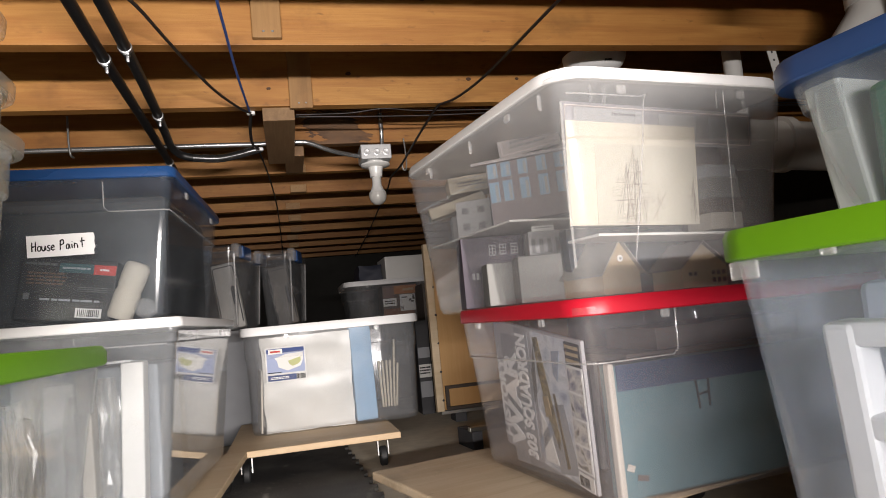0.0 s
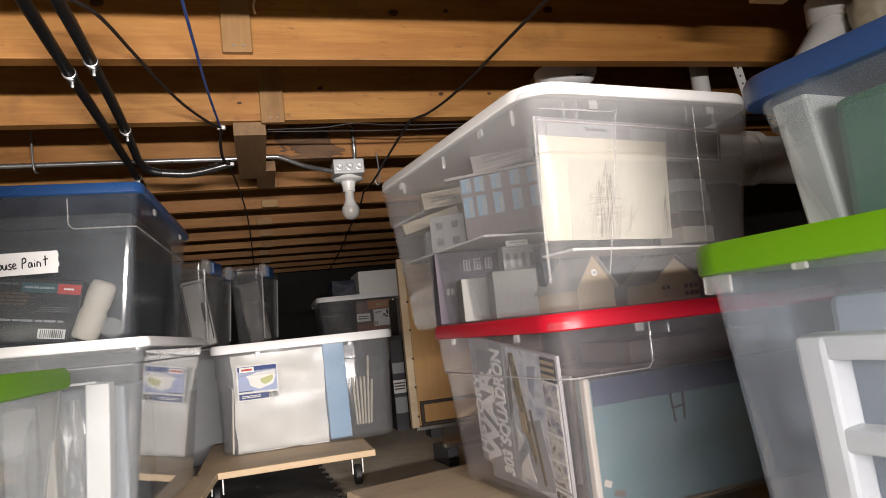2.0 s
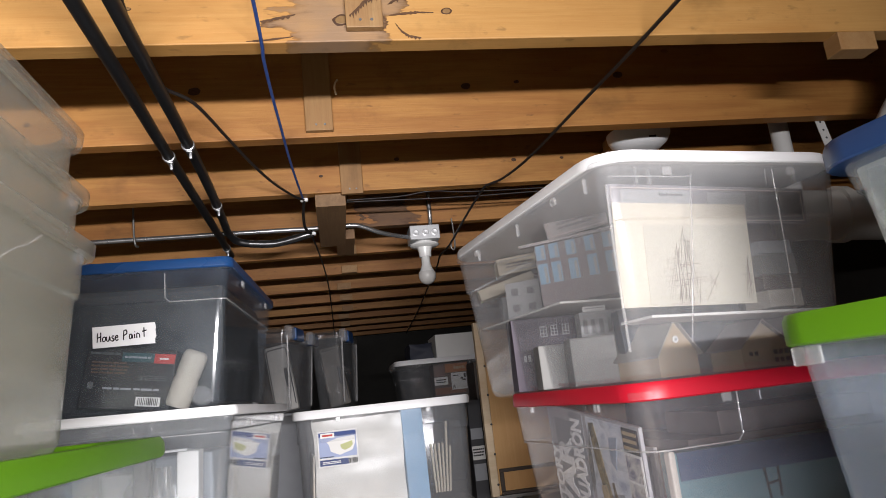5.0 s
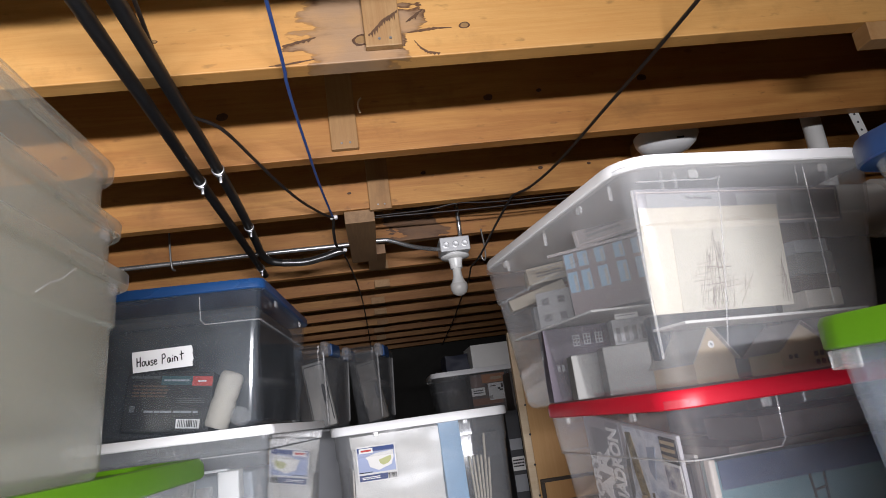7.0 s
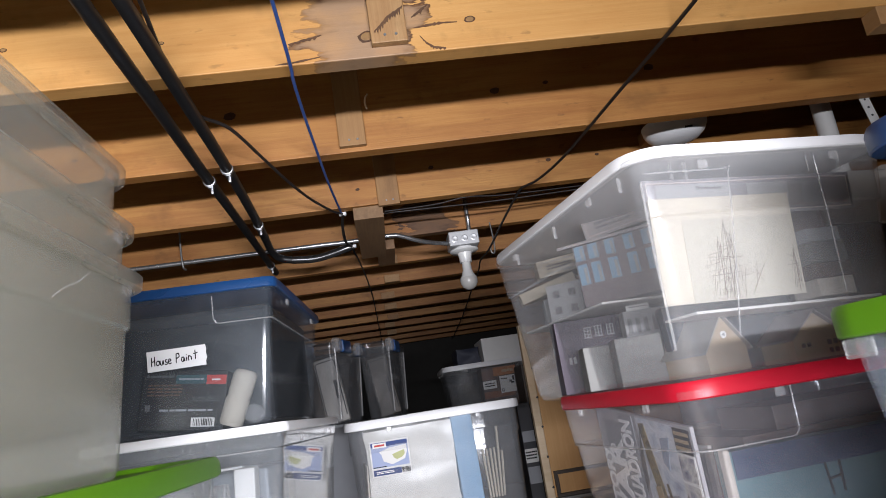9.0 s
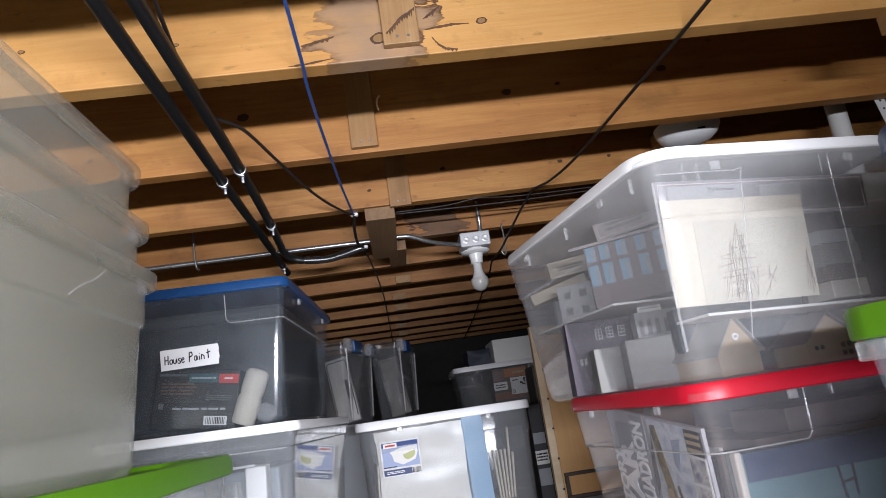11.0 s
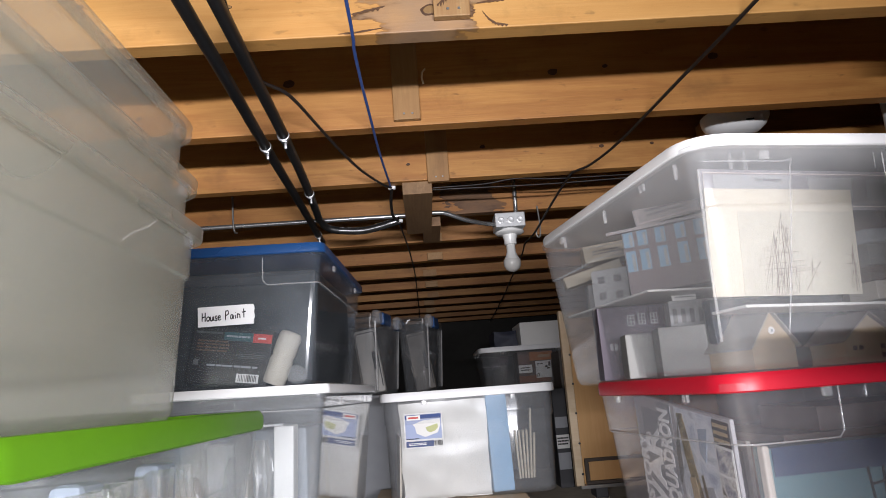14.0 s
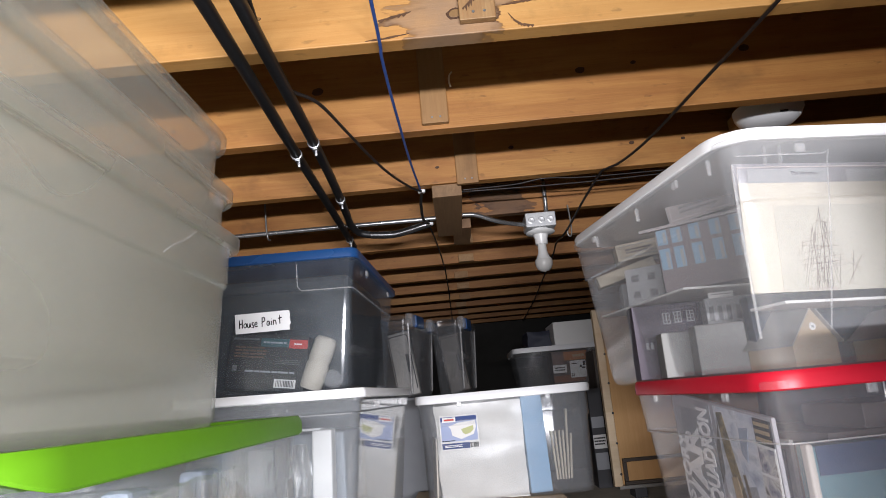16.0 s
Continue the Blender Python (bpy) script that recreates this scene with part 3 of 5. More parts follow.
C_SOOTBLUE = colour("blue_black_board", (0.02, 0.03, 0.05))
C_CHARCOAL = plain("charcoal_cloth", (0.045, 0.05, 0.056), 0.8, grain=0.25, scale=14, bump=0.5)
C_UMBER = colour("umber_paper", (0.11, 0.082, 0.07))
C_PALELILAC = colour("pale_lilac_card", (0.40, 0.37, 0.36))
C_DIMCASE = colour("dim_taupe_case", (0.085, 0.075, 0.065))
C_DIMPIPE = colour("dim_grey_pipe", (0.50, 0.48, 0.44), 0.4)
C_CREAMBAR = colour("cream_foam", (0.66, 0.58, 0.44))
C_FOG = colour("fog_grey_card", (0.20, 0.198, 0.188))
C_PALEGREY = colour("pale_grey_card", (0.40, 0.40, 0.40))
M_COVERSKY = printed_picture("cover_sky_print", ((0.30, 0.34, 0.42), (0.50, 0.54, 0.62), (0.68, 0.70, 0.74), (0.42, 0.45, 0.50)), 14.0)
M_COVERPLANE = printed_picture("cover_plane_print", ((0.03, 0.035, 0.03), (0.14, 0.11, 0.05), (0.30, 0.24, 0.12), (0.08, 0.075, 0.05)), 18.0)
M_PHOTO = printed_picture("small_photo_print", ((0.03, 0.03, 0.04), (0.16, 0.17, 0.24), (0.40, 0.40, 0.42), (0.66, 0.64, 0.60), (0.12, 0.11, 0.10)), 20.0)
C_LETTER = colour("white_print", (0.82, 0.82, 0.80))
C_CASE = colour("case_grey", (0.34, 0.33, 0.31))
C_GREYLABEL = colour("grey_label", (0.20, 0.195, 0.20))


def bars(root, x, z, w, h, material, n=9, seed=1, y=-0.0022):
    """A row of upright bars, as of a code."""
    rnd = random.Random(seed)
    bm, at = bmesh.new(), x - w / 2
    for i in range(n):
        bw = w / n * rnd.uniform(0.3, 0.75)
        box((bw, 0.0004, h), (at + w / n / 2, y, z), 0, bm)
        at += w / n
    return tagged(part("bar_code", bm, material, root), kind="stuff")


def text_bars(root, x, z, w, h, rows, material, y=-0.0022, name="print"):
    bm = bmesh.new()
    rnd = random.Random(int(1000 * (x + z + w)))
    for r in range(rows):
        at, zz = x - w / 2, z + h / 2 - (r + 0.5) * h / rows
        while at < x + w / 2 - w * 0.08:
            bw = min(rnd.uniform(0.1, 0.25) * w, x + w / 2 - at)
            box((bw * 0.85, 0.0004, h / rows * 0.5), (at + bw * 0.42, y, zz), 0, bm)
            at += bw
    return tagged(part(name, bm, material, root), kind="stuff")


def crumple(size, seed, amount, cuts=9):
    """A soft, wavy block."""
    bm = box(size, (0, 0, size[2] / 2))
    bmesh.ops.subdivide_edges(bm, edges=bm.edges[:], cuts=cuts, use_grid_fill=True)
    for v in bm.verts:
        p = Vector((v.co.x * 14 + seed, v.co.y * 14, v.co.z * 22))
        v.co += Vector((noise.noise(p), noise.noise(p + Vector((5, 3, 1))), 0.4 * noise.noise(p + Vector((1, 9, 4))))) * amount
        v.co.z = max(v.co.z, 0)
    return bm


def film(size, seed):
    """Crumpled thin film: a block folded into sharp facets."""
    bm = crumple(size, seed, 0.010, 7)
    rnd = random.Random(seed)
    for v in bm.verts:
        v.co += Vector((rnd.uniform(-1, 1), rnd.uniform(-1, 1), rnd.uniform(-1, 1) * (0.1 < v.co.z / size[2] < 0.9))) * min(size) * 0.22
        v.co.z = max(v.co.z, 0)
    bmesh.ops.triangulate(bm, faces=bm.faces[:])
    return bm


# the bin with the product sticker: a wrapped white package, a blue board, folded hangers
def product_sticker():
    root = part("product_sticker", box((0.110, 0.0008, 0.096), (0, 0, 0), 0.0), M_PAPER, sticker_bin, "white and blue product sticker")
    root.matrix_basis = pose(-0.2835, 0.132, 0.193, 0, 0, -90) @ pose(0, 0, 0, 5.5)
    plate("picture", root, 0, 0.010, 0.102, 0.068, C_LILAC)
    plate("band", root, 0, 0.038, 0.102, 0.012, C_NAVY, -0.0016)
    plate("logo_ring", root, -0.027, 0.036, 0.038, 0.013, M_PAPER, -0.0022)
    plate("logo", root, -0.027, 0.036, 0.028, 0.005, C_REDP, -0.0028)
    bm = bmesh.new()
    v = [bm.verts.new((x, -0.0018, z)) for x, z in ((-0.030, 0.018), (0.0, 0.027), (0.047, 0.030), (0.048, 0.012), (0.040, -0.008), (0.004, -0.019), (-0.020, -0.008), (-0.024, 0.010))]
    bm.faces.new(v)
    bm.normal_update()
    bmesh.ops.solidify(bm, geom=bm.faces[:], thickness=0.0005)
    part("pictured_bin", bm, M_PAPER, root)
    bm = bmesh.new()
    v = [bm.verts.new((x, -0.0026, z)) for x, z in ((0.006, 0.008), (0.040, 0.017), (0.041, 0.006), (0.032, -0.003), (0.018, -0.007), (0.010, -0.002))]
    bm.faces.new(v)
    bm.normal_update()
    bmesh.ops.solidify(bm, geom=bm.faces[:], thickness=0.0004)
    part("pictured_goods", bm, C_LIME, root)
    plate("footer", root, -0.012, -0.037, 0.078, 0.016, C_NAVY)
    text_bars(root, -0.018, -0.037, 0.05, 0.008, 2, C_LETTER, -0.0018)
    bars(root, 0.040, -0.037, 0.024, 0.014, M_INK, 9, 2)
    text_bars(root, -0.03, -0.022, 0.04, 0.005, 1, M_INK, -0.0018)


product_sticker()
ob = part("white_package", crumple((0.250, 0.26, 0.268), 3, 0.007, 12), M_SHRINK, smooth=50)
ob.matrix_basis = pose(0.032, 2.098, DT + 0.008, 3, 0, 0)
tagged(ob, "white shrink-wrapped package standing in the bin", "package")
slab("blue_board", "pale blue foam board standing beside the package", "board", pose(0.190, 1.975, DT + 0.009, 0, -1, 4), (0.060, 0.05, 0.268), C_SKY)
for i in range(6):
    slab("folded_hanger", "white plastic strip standing in the bin", "plastic strip", pose(0.243 + 0.008 * i, 1.985 + 0.003 * (i % 2), DT + 0.035, 0, 1.5 * i - 2, 0), (0.006, 0.016, 0.135 + 0.06 * (i == 4) - 0.01 * (i == 5)), M_CREAM, 0.0015, "white strips")
slab("grey_card", "grey cardboard sheet leaning in the bin", "cardboard", pose(-0.109, 2.00, DT + 0.010, 0, 3, 6), (0.005, 0.15, 0.17), C_BEIGE)
slab("grey_card", "grey cardboard sheet leaning in the bin", "cardboard", pose(-0.102, 2.10, DT + 0.010, 0, -2, 0), (0.010, 0.10, 0.12), C_BEIGE)

# the lower bin with foam packing
slab("foam_bar", "white foam packing bar standing on end", "foam bar", pose(-0.270, 1.205, DT + 0.014, 2, 2, 0), (0.035, 0.04, 0.244), M_PAPER, 0.003, "packing foam")
slab("foam_bar", "beige foam packing bar standing on end", "foam bar", pose(-0.333, 1.205, DT + 0.010, 2, -1, 0), (0.020, 0.04, 0.236), C_BEIGE, 0.003, "packing foam")
slab("foam_bar", "white foam packing bar standing on end", "foam bar", pose(-0.378, 1.208, DT + 0.010, 2, 1, 0), (0.046, 0.03, 0.222), M_PAPER, 0.003, "packing foam")
slab("foam_bar", "beige foam packing bar standing on end", "foam bar", pose(-0.430, 1.21, DT + 0.010, 0, 0, 0), (0.034, 0.03, 0.23), C_BEIGE, 0.003, "packing foam")
for x, y, h, sd in ((-0.306, 1.198, 0.225, 8), (-0.354, 1.192, 0.20, 51)):
    ob = part("plastic_bag", film((0.022, 0.024, h), sd), M_BAG)
    ob.matrix_basis = pose(x, y, DT + 0.010)
    tagged(ob, "crumpled clear plastic bag", "plastic bag", "plastic bags")
slab("grey_tray", "translucent grey plastic tray on its side", "tray", pose(-0.335, 1.36, DT + 0.014, 0, 0, -3.5), (0.20, 0.16, 0.235), C_TRAY, 0.006)
slab("white_strip", "short white plastic strip lying on the packing", "plastic strip", pose(-0.292, 1.20, DT + 0.257), (0.05, 0.012, 0.004), M_WHITE, 0.001)

# the paint bin
I = P_PAINT


def paint_label():
    root = thing("bin_label", I @ pose(-0.2665, -0.013, 0.141, 0, 0, -90) @ pose(0, 0, 0, 2, -1.0, 0) @ Matrix.Diagonal((0.885, 1, 1.05, 1)), "white paper label with House Paint in black marker", "label")
    bm = bmesh.new()
    pts = [(-0.059, -0.0175), (0.058, -0.0175), (0.0575, -0.010), (0.0605, -0.006), (0.0585, 0.004), (0.060, 0.010), (0.0575, 0.0175), (-0.0595, 0.0175)]
    bm.faces.new([bm.verts.new((x, 0, z)) for x, z in pts])
    bm.normal_update()
    bmesh.ops.solidify(bm, geom=bm.faces[:], thickness=0.0006)
    part("paper", bm, M_WHITE, root)

    def pen(x, *strokes):
        bm = bmesh.new()
        for st in strokes:
            tube([(x + 0.0085 * a, -0.0012, -0.008 + 0.0165 * b) for a, b in st], 0.00105, 5, bm, smooth=3)
        tagged(part("pen_letter", bm, M_INK, root), kind="stuff")

    pen(-0.050, [(0, 0), (0.05, 0.9)], [(0.75, 0), (0.8, 0.95)], [(0, 0.42), (0.8, 0.52)])
    pen(-0.041, [(0.5, 0.5), (0.1, 0.35), (0.2, 0.05), (0.65, 0.1), (0.75, 0.4), (0.45, 0.5)])
    pen(-0.033, [(0, 0.5), (0.1, 0.1), (0.5, 0.05), (0.75, 0.5), (0.85, 0.05)])
    pen(-0.0245, [(0.7, 0.5), (0.3, 0.5), (0.25, 0.32), (0.65, 0.2), (0.55, 0.02), (0.1, 0.05)])
    pen(-0.0175, [(0.05, 0.28), (0.7, 0.36), (0.5, 0.55), (0.1, 0.35), (0.3, 0.05), (0.8, 0.12)])
    pen(-0.001, [(0, 0), (0.08, 0.95)], [(0.0, 0.9), (0.6, 1.0), (0.75, 0.65), (0.1, 0.48)])
    pen(0.009, [(0.7, 0.5), (0.2, 0.5), (0.1, 0.15), (0.5, 0.1), (0.7, 0.5), (0.85, 0.08)])
    pen(0.0185, [(0.1, 0.5), (0.15, 0.1)], [(0.15, 0.72), (0.2, 0.77)])
    pen(0.023, [(0.1, 0.1), (0.12, 0.55), (0.4, 0.55), (0.7, 0.45), (0.75, 0.1)])
    pen(0.034, [(0.4, 1.1), (0.42, 0.15)], [(0.0, 0.72), (0.95, 0.8)])


paint_label()


def roller_box():
    root = thing("roller_box", pose(-0.370, 1.268, 0.417, -6, 8, -3), "black printed cardboard box of a paint roller set", "box")
    part("carton", box((0.155, 0.05, 0.108), (-0.012, 0, 0.054), 0.002), C_SOOT, root)
    text_bars(root, -0.055, 0.097, 0.055, 0.008, 1, colour("dim_print", (0.10, 0.11, 0.11)), -0.0256)
    plate("stripe", root, 0.000, 0.092, 0.056, 0.016, colour("dark_teal_print", (0.03, 0.09, 0.10)), -0.0254)
    text_bars(root, 0.0, 0.092, 0.046, 0.007, 1, C_GREY, -0.0262)
    plate("tag", root, 0.046, 0.091, 0.036, 0.017, C_REDP, -0.0262)
    text_bars(root, 0.046, 0.091, 0.016, 0.006, 1, C_LETTER, -0.0268)
    text_bars(root, -0.045, 0.072, 0.065, 0.024, 4, colour("dull_orange_print", (0.12, 0.065, 0.04)), -0.0256)
    text_bars(root, 0.03, 0.056, 0.05, 0.010, 3, colour("dim_grey_print", (0.10, 0.10, 0.10)), -0.0256)
    text_bars(root, 0.0, 0.036, 0.105, 0.007, 1, C_GREY, -0.0256)
    plate("numeral_patch", root, -0.074, 0.040, 0.009, 0.011, colour("dim_numeral", (0.16, 0.16, 0.16)), -0.0256)
    plate("code_patch", root, 0.028, 0.015, 0.042, 0.016, M_PAPER, -0.0256)
    bars(root, 0.028, 0.015, 0.036, 0.012, M_INK, 12, 4, -0.0264)


roller_box()
slab("drop_cloth_pack", "folded black drop cloth filling the bin", "drop cloth", I @ pose(0.038, 0.0, 0.008), (0.42, 0.326, 0.232), C_CHARCOAL, 0.012)
bm = lathe([(0, 0), (0.019, 0.001), (0.0215, 0.006), (0.022, 0.048), (0.0195, 0.054), (0.0215, 0.060), (0.0215, 0.094), (0.018, 0.102), (0.011, 0.104), (0, 0.100)], 22)
ob = part("paint_roller_sleeve", bm, M_NAP, smooth=60)
ob.matrix_basis = pose(-0.296, 1.252, 0.416, 0, 22, 0)
tagged(ob, "cream fabric paint roller sleeve standing on end", "roller sleeve")
bm = lathe([(0, 0), (0.010, 0.0), (0.010, 0.004), (0.0145, 0.003), (0.0165, 0.0), (0.0175, 0.003), (0.0175, 0.016), (0.015, 0.020), (0, 0.020)], 20)
ob = part("roller_end_cap", bm, M_CATCH, smooth=50)
ob.matrix_basis = pose(-0.248, 1.256, 0.430, 80, 0, -10)
tagged(ob, "clear plastic roller end cap lying in the bin", "end cap")

# the red-lidded bin: magazines and a file
I = P_RED


def magazine():
    root = thing("magazine", I @ pose(-0.255, -0.018, 0.0315, 0, 0, -90) @ pose(0, 0, 0, 5, 7.5, 0), "war history magazine standing on its long edge", "magazine", "magazines")
    part("pages", box((0.287, 0.006, 0.222), (0, 0, 0.111), 0.001), M_MAGPAPER, root)
    f = -0.0034
    plate("cover_sky", root, 0.048, 0.111, 0.105, 0.215, M_COVERSKY, f)
    plate("cover_ground", root, 0.062, 0.060, 0.060, 0.105, C_GREY, f - 0.0005, turn=-14)
    for nm, pts, mat in (("cover_plane", ((0.004, 0.210), (0.020, 0.212), (0.040, 0.130), (0.058, 0.060), (0.052, 0.040), (0.030, 0.085), (0.012, 0.150)), M_COVERPLANE),
                         ("cover_wing", ((0.050, 0.128), (0.056, 0.130), (0.078, 0.020), (0.070, 0.016)), C_OLIVE),
                         ("cover_band", ((-0.010, 0.040), (0.040, 0.090), (0.046, 0.072), (-0.008, 0.018)), C_STEELBLUE),
                         ("cover_smoke", ((-0.012, 0.150), (0.004, 0.200), (0.000, 0.120), (-0.012, 0.100)), C_FOG),
                         ("cover_canopy", ((0.018, 0.118), (0.034, 0.122), (0.040, 0.092), (0.022, 0.086)), C_TAN),
                         ("cover_tail", ((0.060, 0.196), (0.084, 0.200), (0.070, 0.150), (0.058, 0.160)), C_STEELBLUE),
                         ("cover_cloud", ((0.002, 0.092), (0.022, 0.070), (0.046, 0.014), (0.004, 0.012)), C_LETTER)):
        bm = bmesh.new()
        bm.faces.new([bm.verts.new((x, 0, z)) for x, z in pts])
        bm.normal_update()
        bmesh.ops.solidify(bm, geom=bm.faces[:], thickness=0.0006)
        part(nm, bm, mat, root).location.y = f - (0.0010 if nm != "cover_canopy" else 0.0018)
    plate("photo_border", root, 0.120, 0.105, 0.042, 0.155, C_LETTER, f - 0.0006)
    for k in range(4):
        plate("cover_photo", root, 0.120, 0.162 - 0.038 * k, 0.037, 0.034, M_PHOTO, f - 0.0012)
    plate("cover_panel", root, 0.120, 0.200, 0.040, 0.034, C_DARK, f - 0.0008)
    text_bars(root, 0.120, 0.200, 0.036, 0.030, 3, C_TAN, f - 0.0016)
    plate("title_shade", root, -0.038, 0.113, 0.044, 0.212, C_GREY, f - 0.0004)
    plate("title_shade", root, -0.086, 0.113, 0.060, 0.180, C_GREY, f - 0.0005)
    lettering("title", "HISTORY", root, -0.124, 0.086, 0.024, M_TITLE, f - 0.0016, turn=-90, squeeze=1.0, bold=0.0012)
    lettering("title", "WAR", root, -0.086, 0.090, 0.046, M_TITLE, f - 0.0018, turn=-90, squeeze=1.05, bold=0.003)
    lettering("title", "303 SQUADRON", root, -0.038, 0.106, 0.031, M_TITLE, f - 0.0020, turn=-90, squeeze=0.64, bold=0.0018)
    text_bars(root, -0.058, 0.110, 0.004, 0.16, 14, C_LETTER, f - 0.0020)
    plate("code_patch", root, 0.120, 0.013, 0.040, 0.022, M_PAPER, f - 0.0012)
    bars(root, 0.116, 0.013, 0.026, 0.015, M_INK, 9, 6, f - 0.002)


magazine()
for i, mat in enumerate((M_MAGPAPER, C_STEELBLUE, M_PAPER, C_TAN, M_MAGPAPER, C_GREY, M_PAPER)):
    slab("magazine", "glossy magazine standing in a row in the bin", "magazine", I @ pose(-0.228 + 0.012 * i, 0.06, 0.010, 0, -5 + i, 0), (0.007, 0.17, 0.175 - 0.006 * (i % 3)), mat, 0.001, "magazines")


def file_box():
    root = thing("file_box", I @ pose(0.004, -0.176, 0.008), "teal cardboard box file with a black letter H", "box file")
    part("case", box((0.475, 0.034, 0.185), (0, 0, 0.0925), 0.003), C_TEAL, root)
    part("spine", box((0.010, 0.014, 0.188), (-0.2395, -0.0105, 0.094), 0.003), C_BEIGE, root, "cream cloth spine")
    part("top_band", box((0.470, 0.0016, 0.036), (0.002, -0.0182, 0.167)), C_DKBAND, root, "dark blue band")
    part("worn_patch", box((0.012, 0.0012, 0.009), (-0.226, -0.0181, 0.044), turn=pose(0, 0, 0, 0, 25, 0)), C_BEIGE, root, "torn paper patch")
    part("worn_patch", box((0.018, 0.0012, 0.008), (-0.208, -0.0181, 0.028), turn=pose(0, 0, 0, 0, 12, 0)), C_UMBER, root, "scuffed patch")
    for x0, z0, x1, z1 in ((-0.096, 0.108, -0.099, 0.150), (-0.078, 0.110, -0.076, 0.150), (-0.097, 0.128, -0.077, 0.131)):
        part("pen_stroke", tube([(x0, -0.018, z0), ((x0 + x1) / 2, -0.0182, (z0 + z1) / 2), (x1, -0.018, z1)], 0.0019, 6), M_INK, root)


file_box()
slab("paper_stack", "stack of brown paper sheets in the bin", "paper", I @ pose(0.02, 0.0, 0.008), (0.34, 0.22, 0.19), C_UMBER)
slab("paper_stack", "stack of grey papers in the bin", "paper", I @ pose(0.06, -0.04, 0.199), (0.30, 0.14, 0.035), C_UMBER)

# the white-lidded bin: cardboard models
I = P_WHITE


def window_grid(root, x0, x1, z0, z1, cols, rows, material, y, fill=0.6, name="window"):
    w, h = (x1 - x0) / cols, (z1 - z0) / rows
    first = None
    for c in range(cols):
        for r in range(rows):
            if first is None:
                first = part(name, box((w * fill, 0.0012, h * fill), (0, 0, 0)), material, root)
                ob = first
            else:
                ob = new(name, first.data)
                ob.parent = root
            ob.matrix_basis = pose(x0 + (c + 0.5) * w, y, z0 + (r + 0.5) * h)


def model_house(m, w, d, eave, ridge, wall, roof, label, round_window=False, panes=None):
    """A card model house; its gable looks along -y."""
    root = thing("model_house", m, label, "model house", "card models")
    bm = bmesh.new()
    pts = [(-w / 2, 0), (w / 2, 0), (w / 2, eave), (0, ridge), (-w / 2, eave)]
    loft([[(x, y, z) for x, z in pts] for y in (-d / 2, d / 2)], bm)
    part("wall", bm, wall, root)
    for s in (1, -1):
        run, rise = w / 2 + 0.006, (ridge - eave) * (w / 2 + 0.006) / (w / 2)
        bm = bmesh.new()
        loft([[(0, y, ridge + 0.002), (s * run, y, ridge - rise + 0.002), (s * run, y, ridge - rise + 0.0045), (0, y, ridge + 0.0045)] for y in (-d / 2 - 0.006, d / 2 + 0.004)], bm)
        part("roof", bm, roof, root)
    if round_window:
        bm = lathe([(0, 0), (0.0055, 0), (0.0055, 0.0012), (0, 0.0012)], 16)
        bm.transform(Matrix.Translation((0, -d / 2, eave + (ridge - eave) * 0.42)) @ Matrix.Rotation(radians(90), 4, "X"))
        part("round_window", bm, M_PAPER, root)
        bm = lathe([(0, 0), (0.0022, 0), (0.0022, 0.0020), (0, 0.0020)], 12)
        bm.transform(Matrix.Translation((0, -d / 2, eave + (ridge - eave) * 0.42)) @ Matrix.Rotation(radians(90), 4, "X"))
        part("round_pane", bm, C_GREY, root)
    for x0, x1, z0, z1, c, r in panes or ():
        window_grid(root, x0, x1, z0, z1, c, r, C_DARK, -d / 2 - 0.0004)
    return root


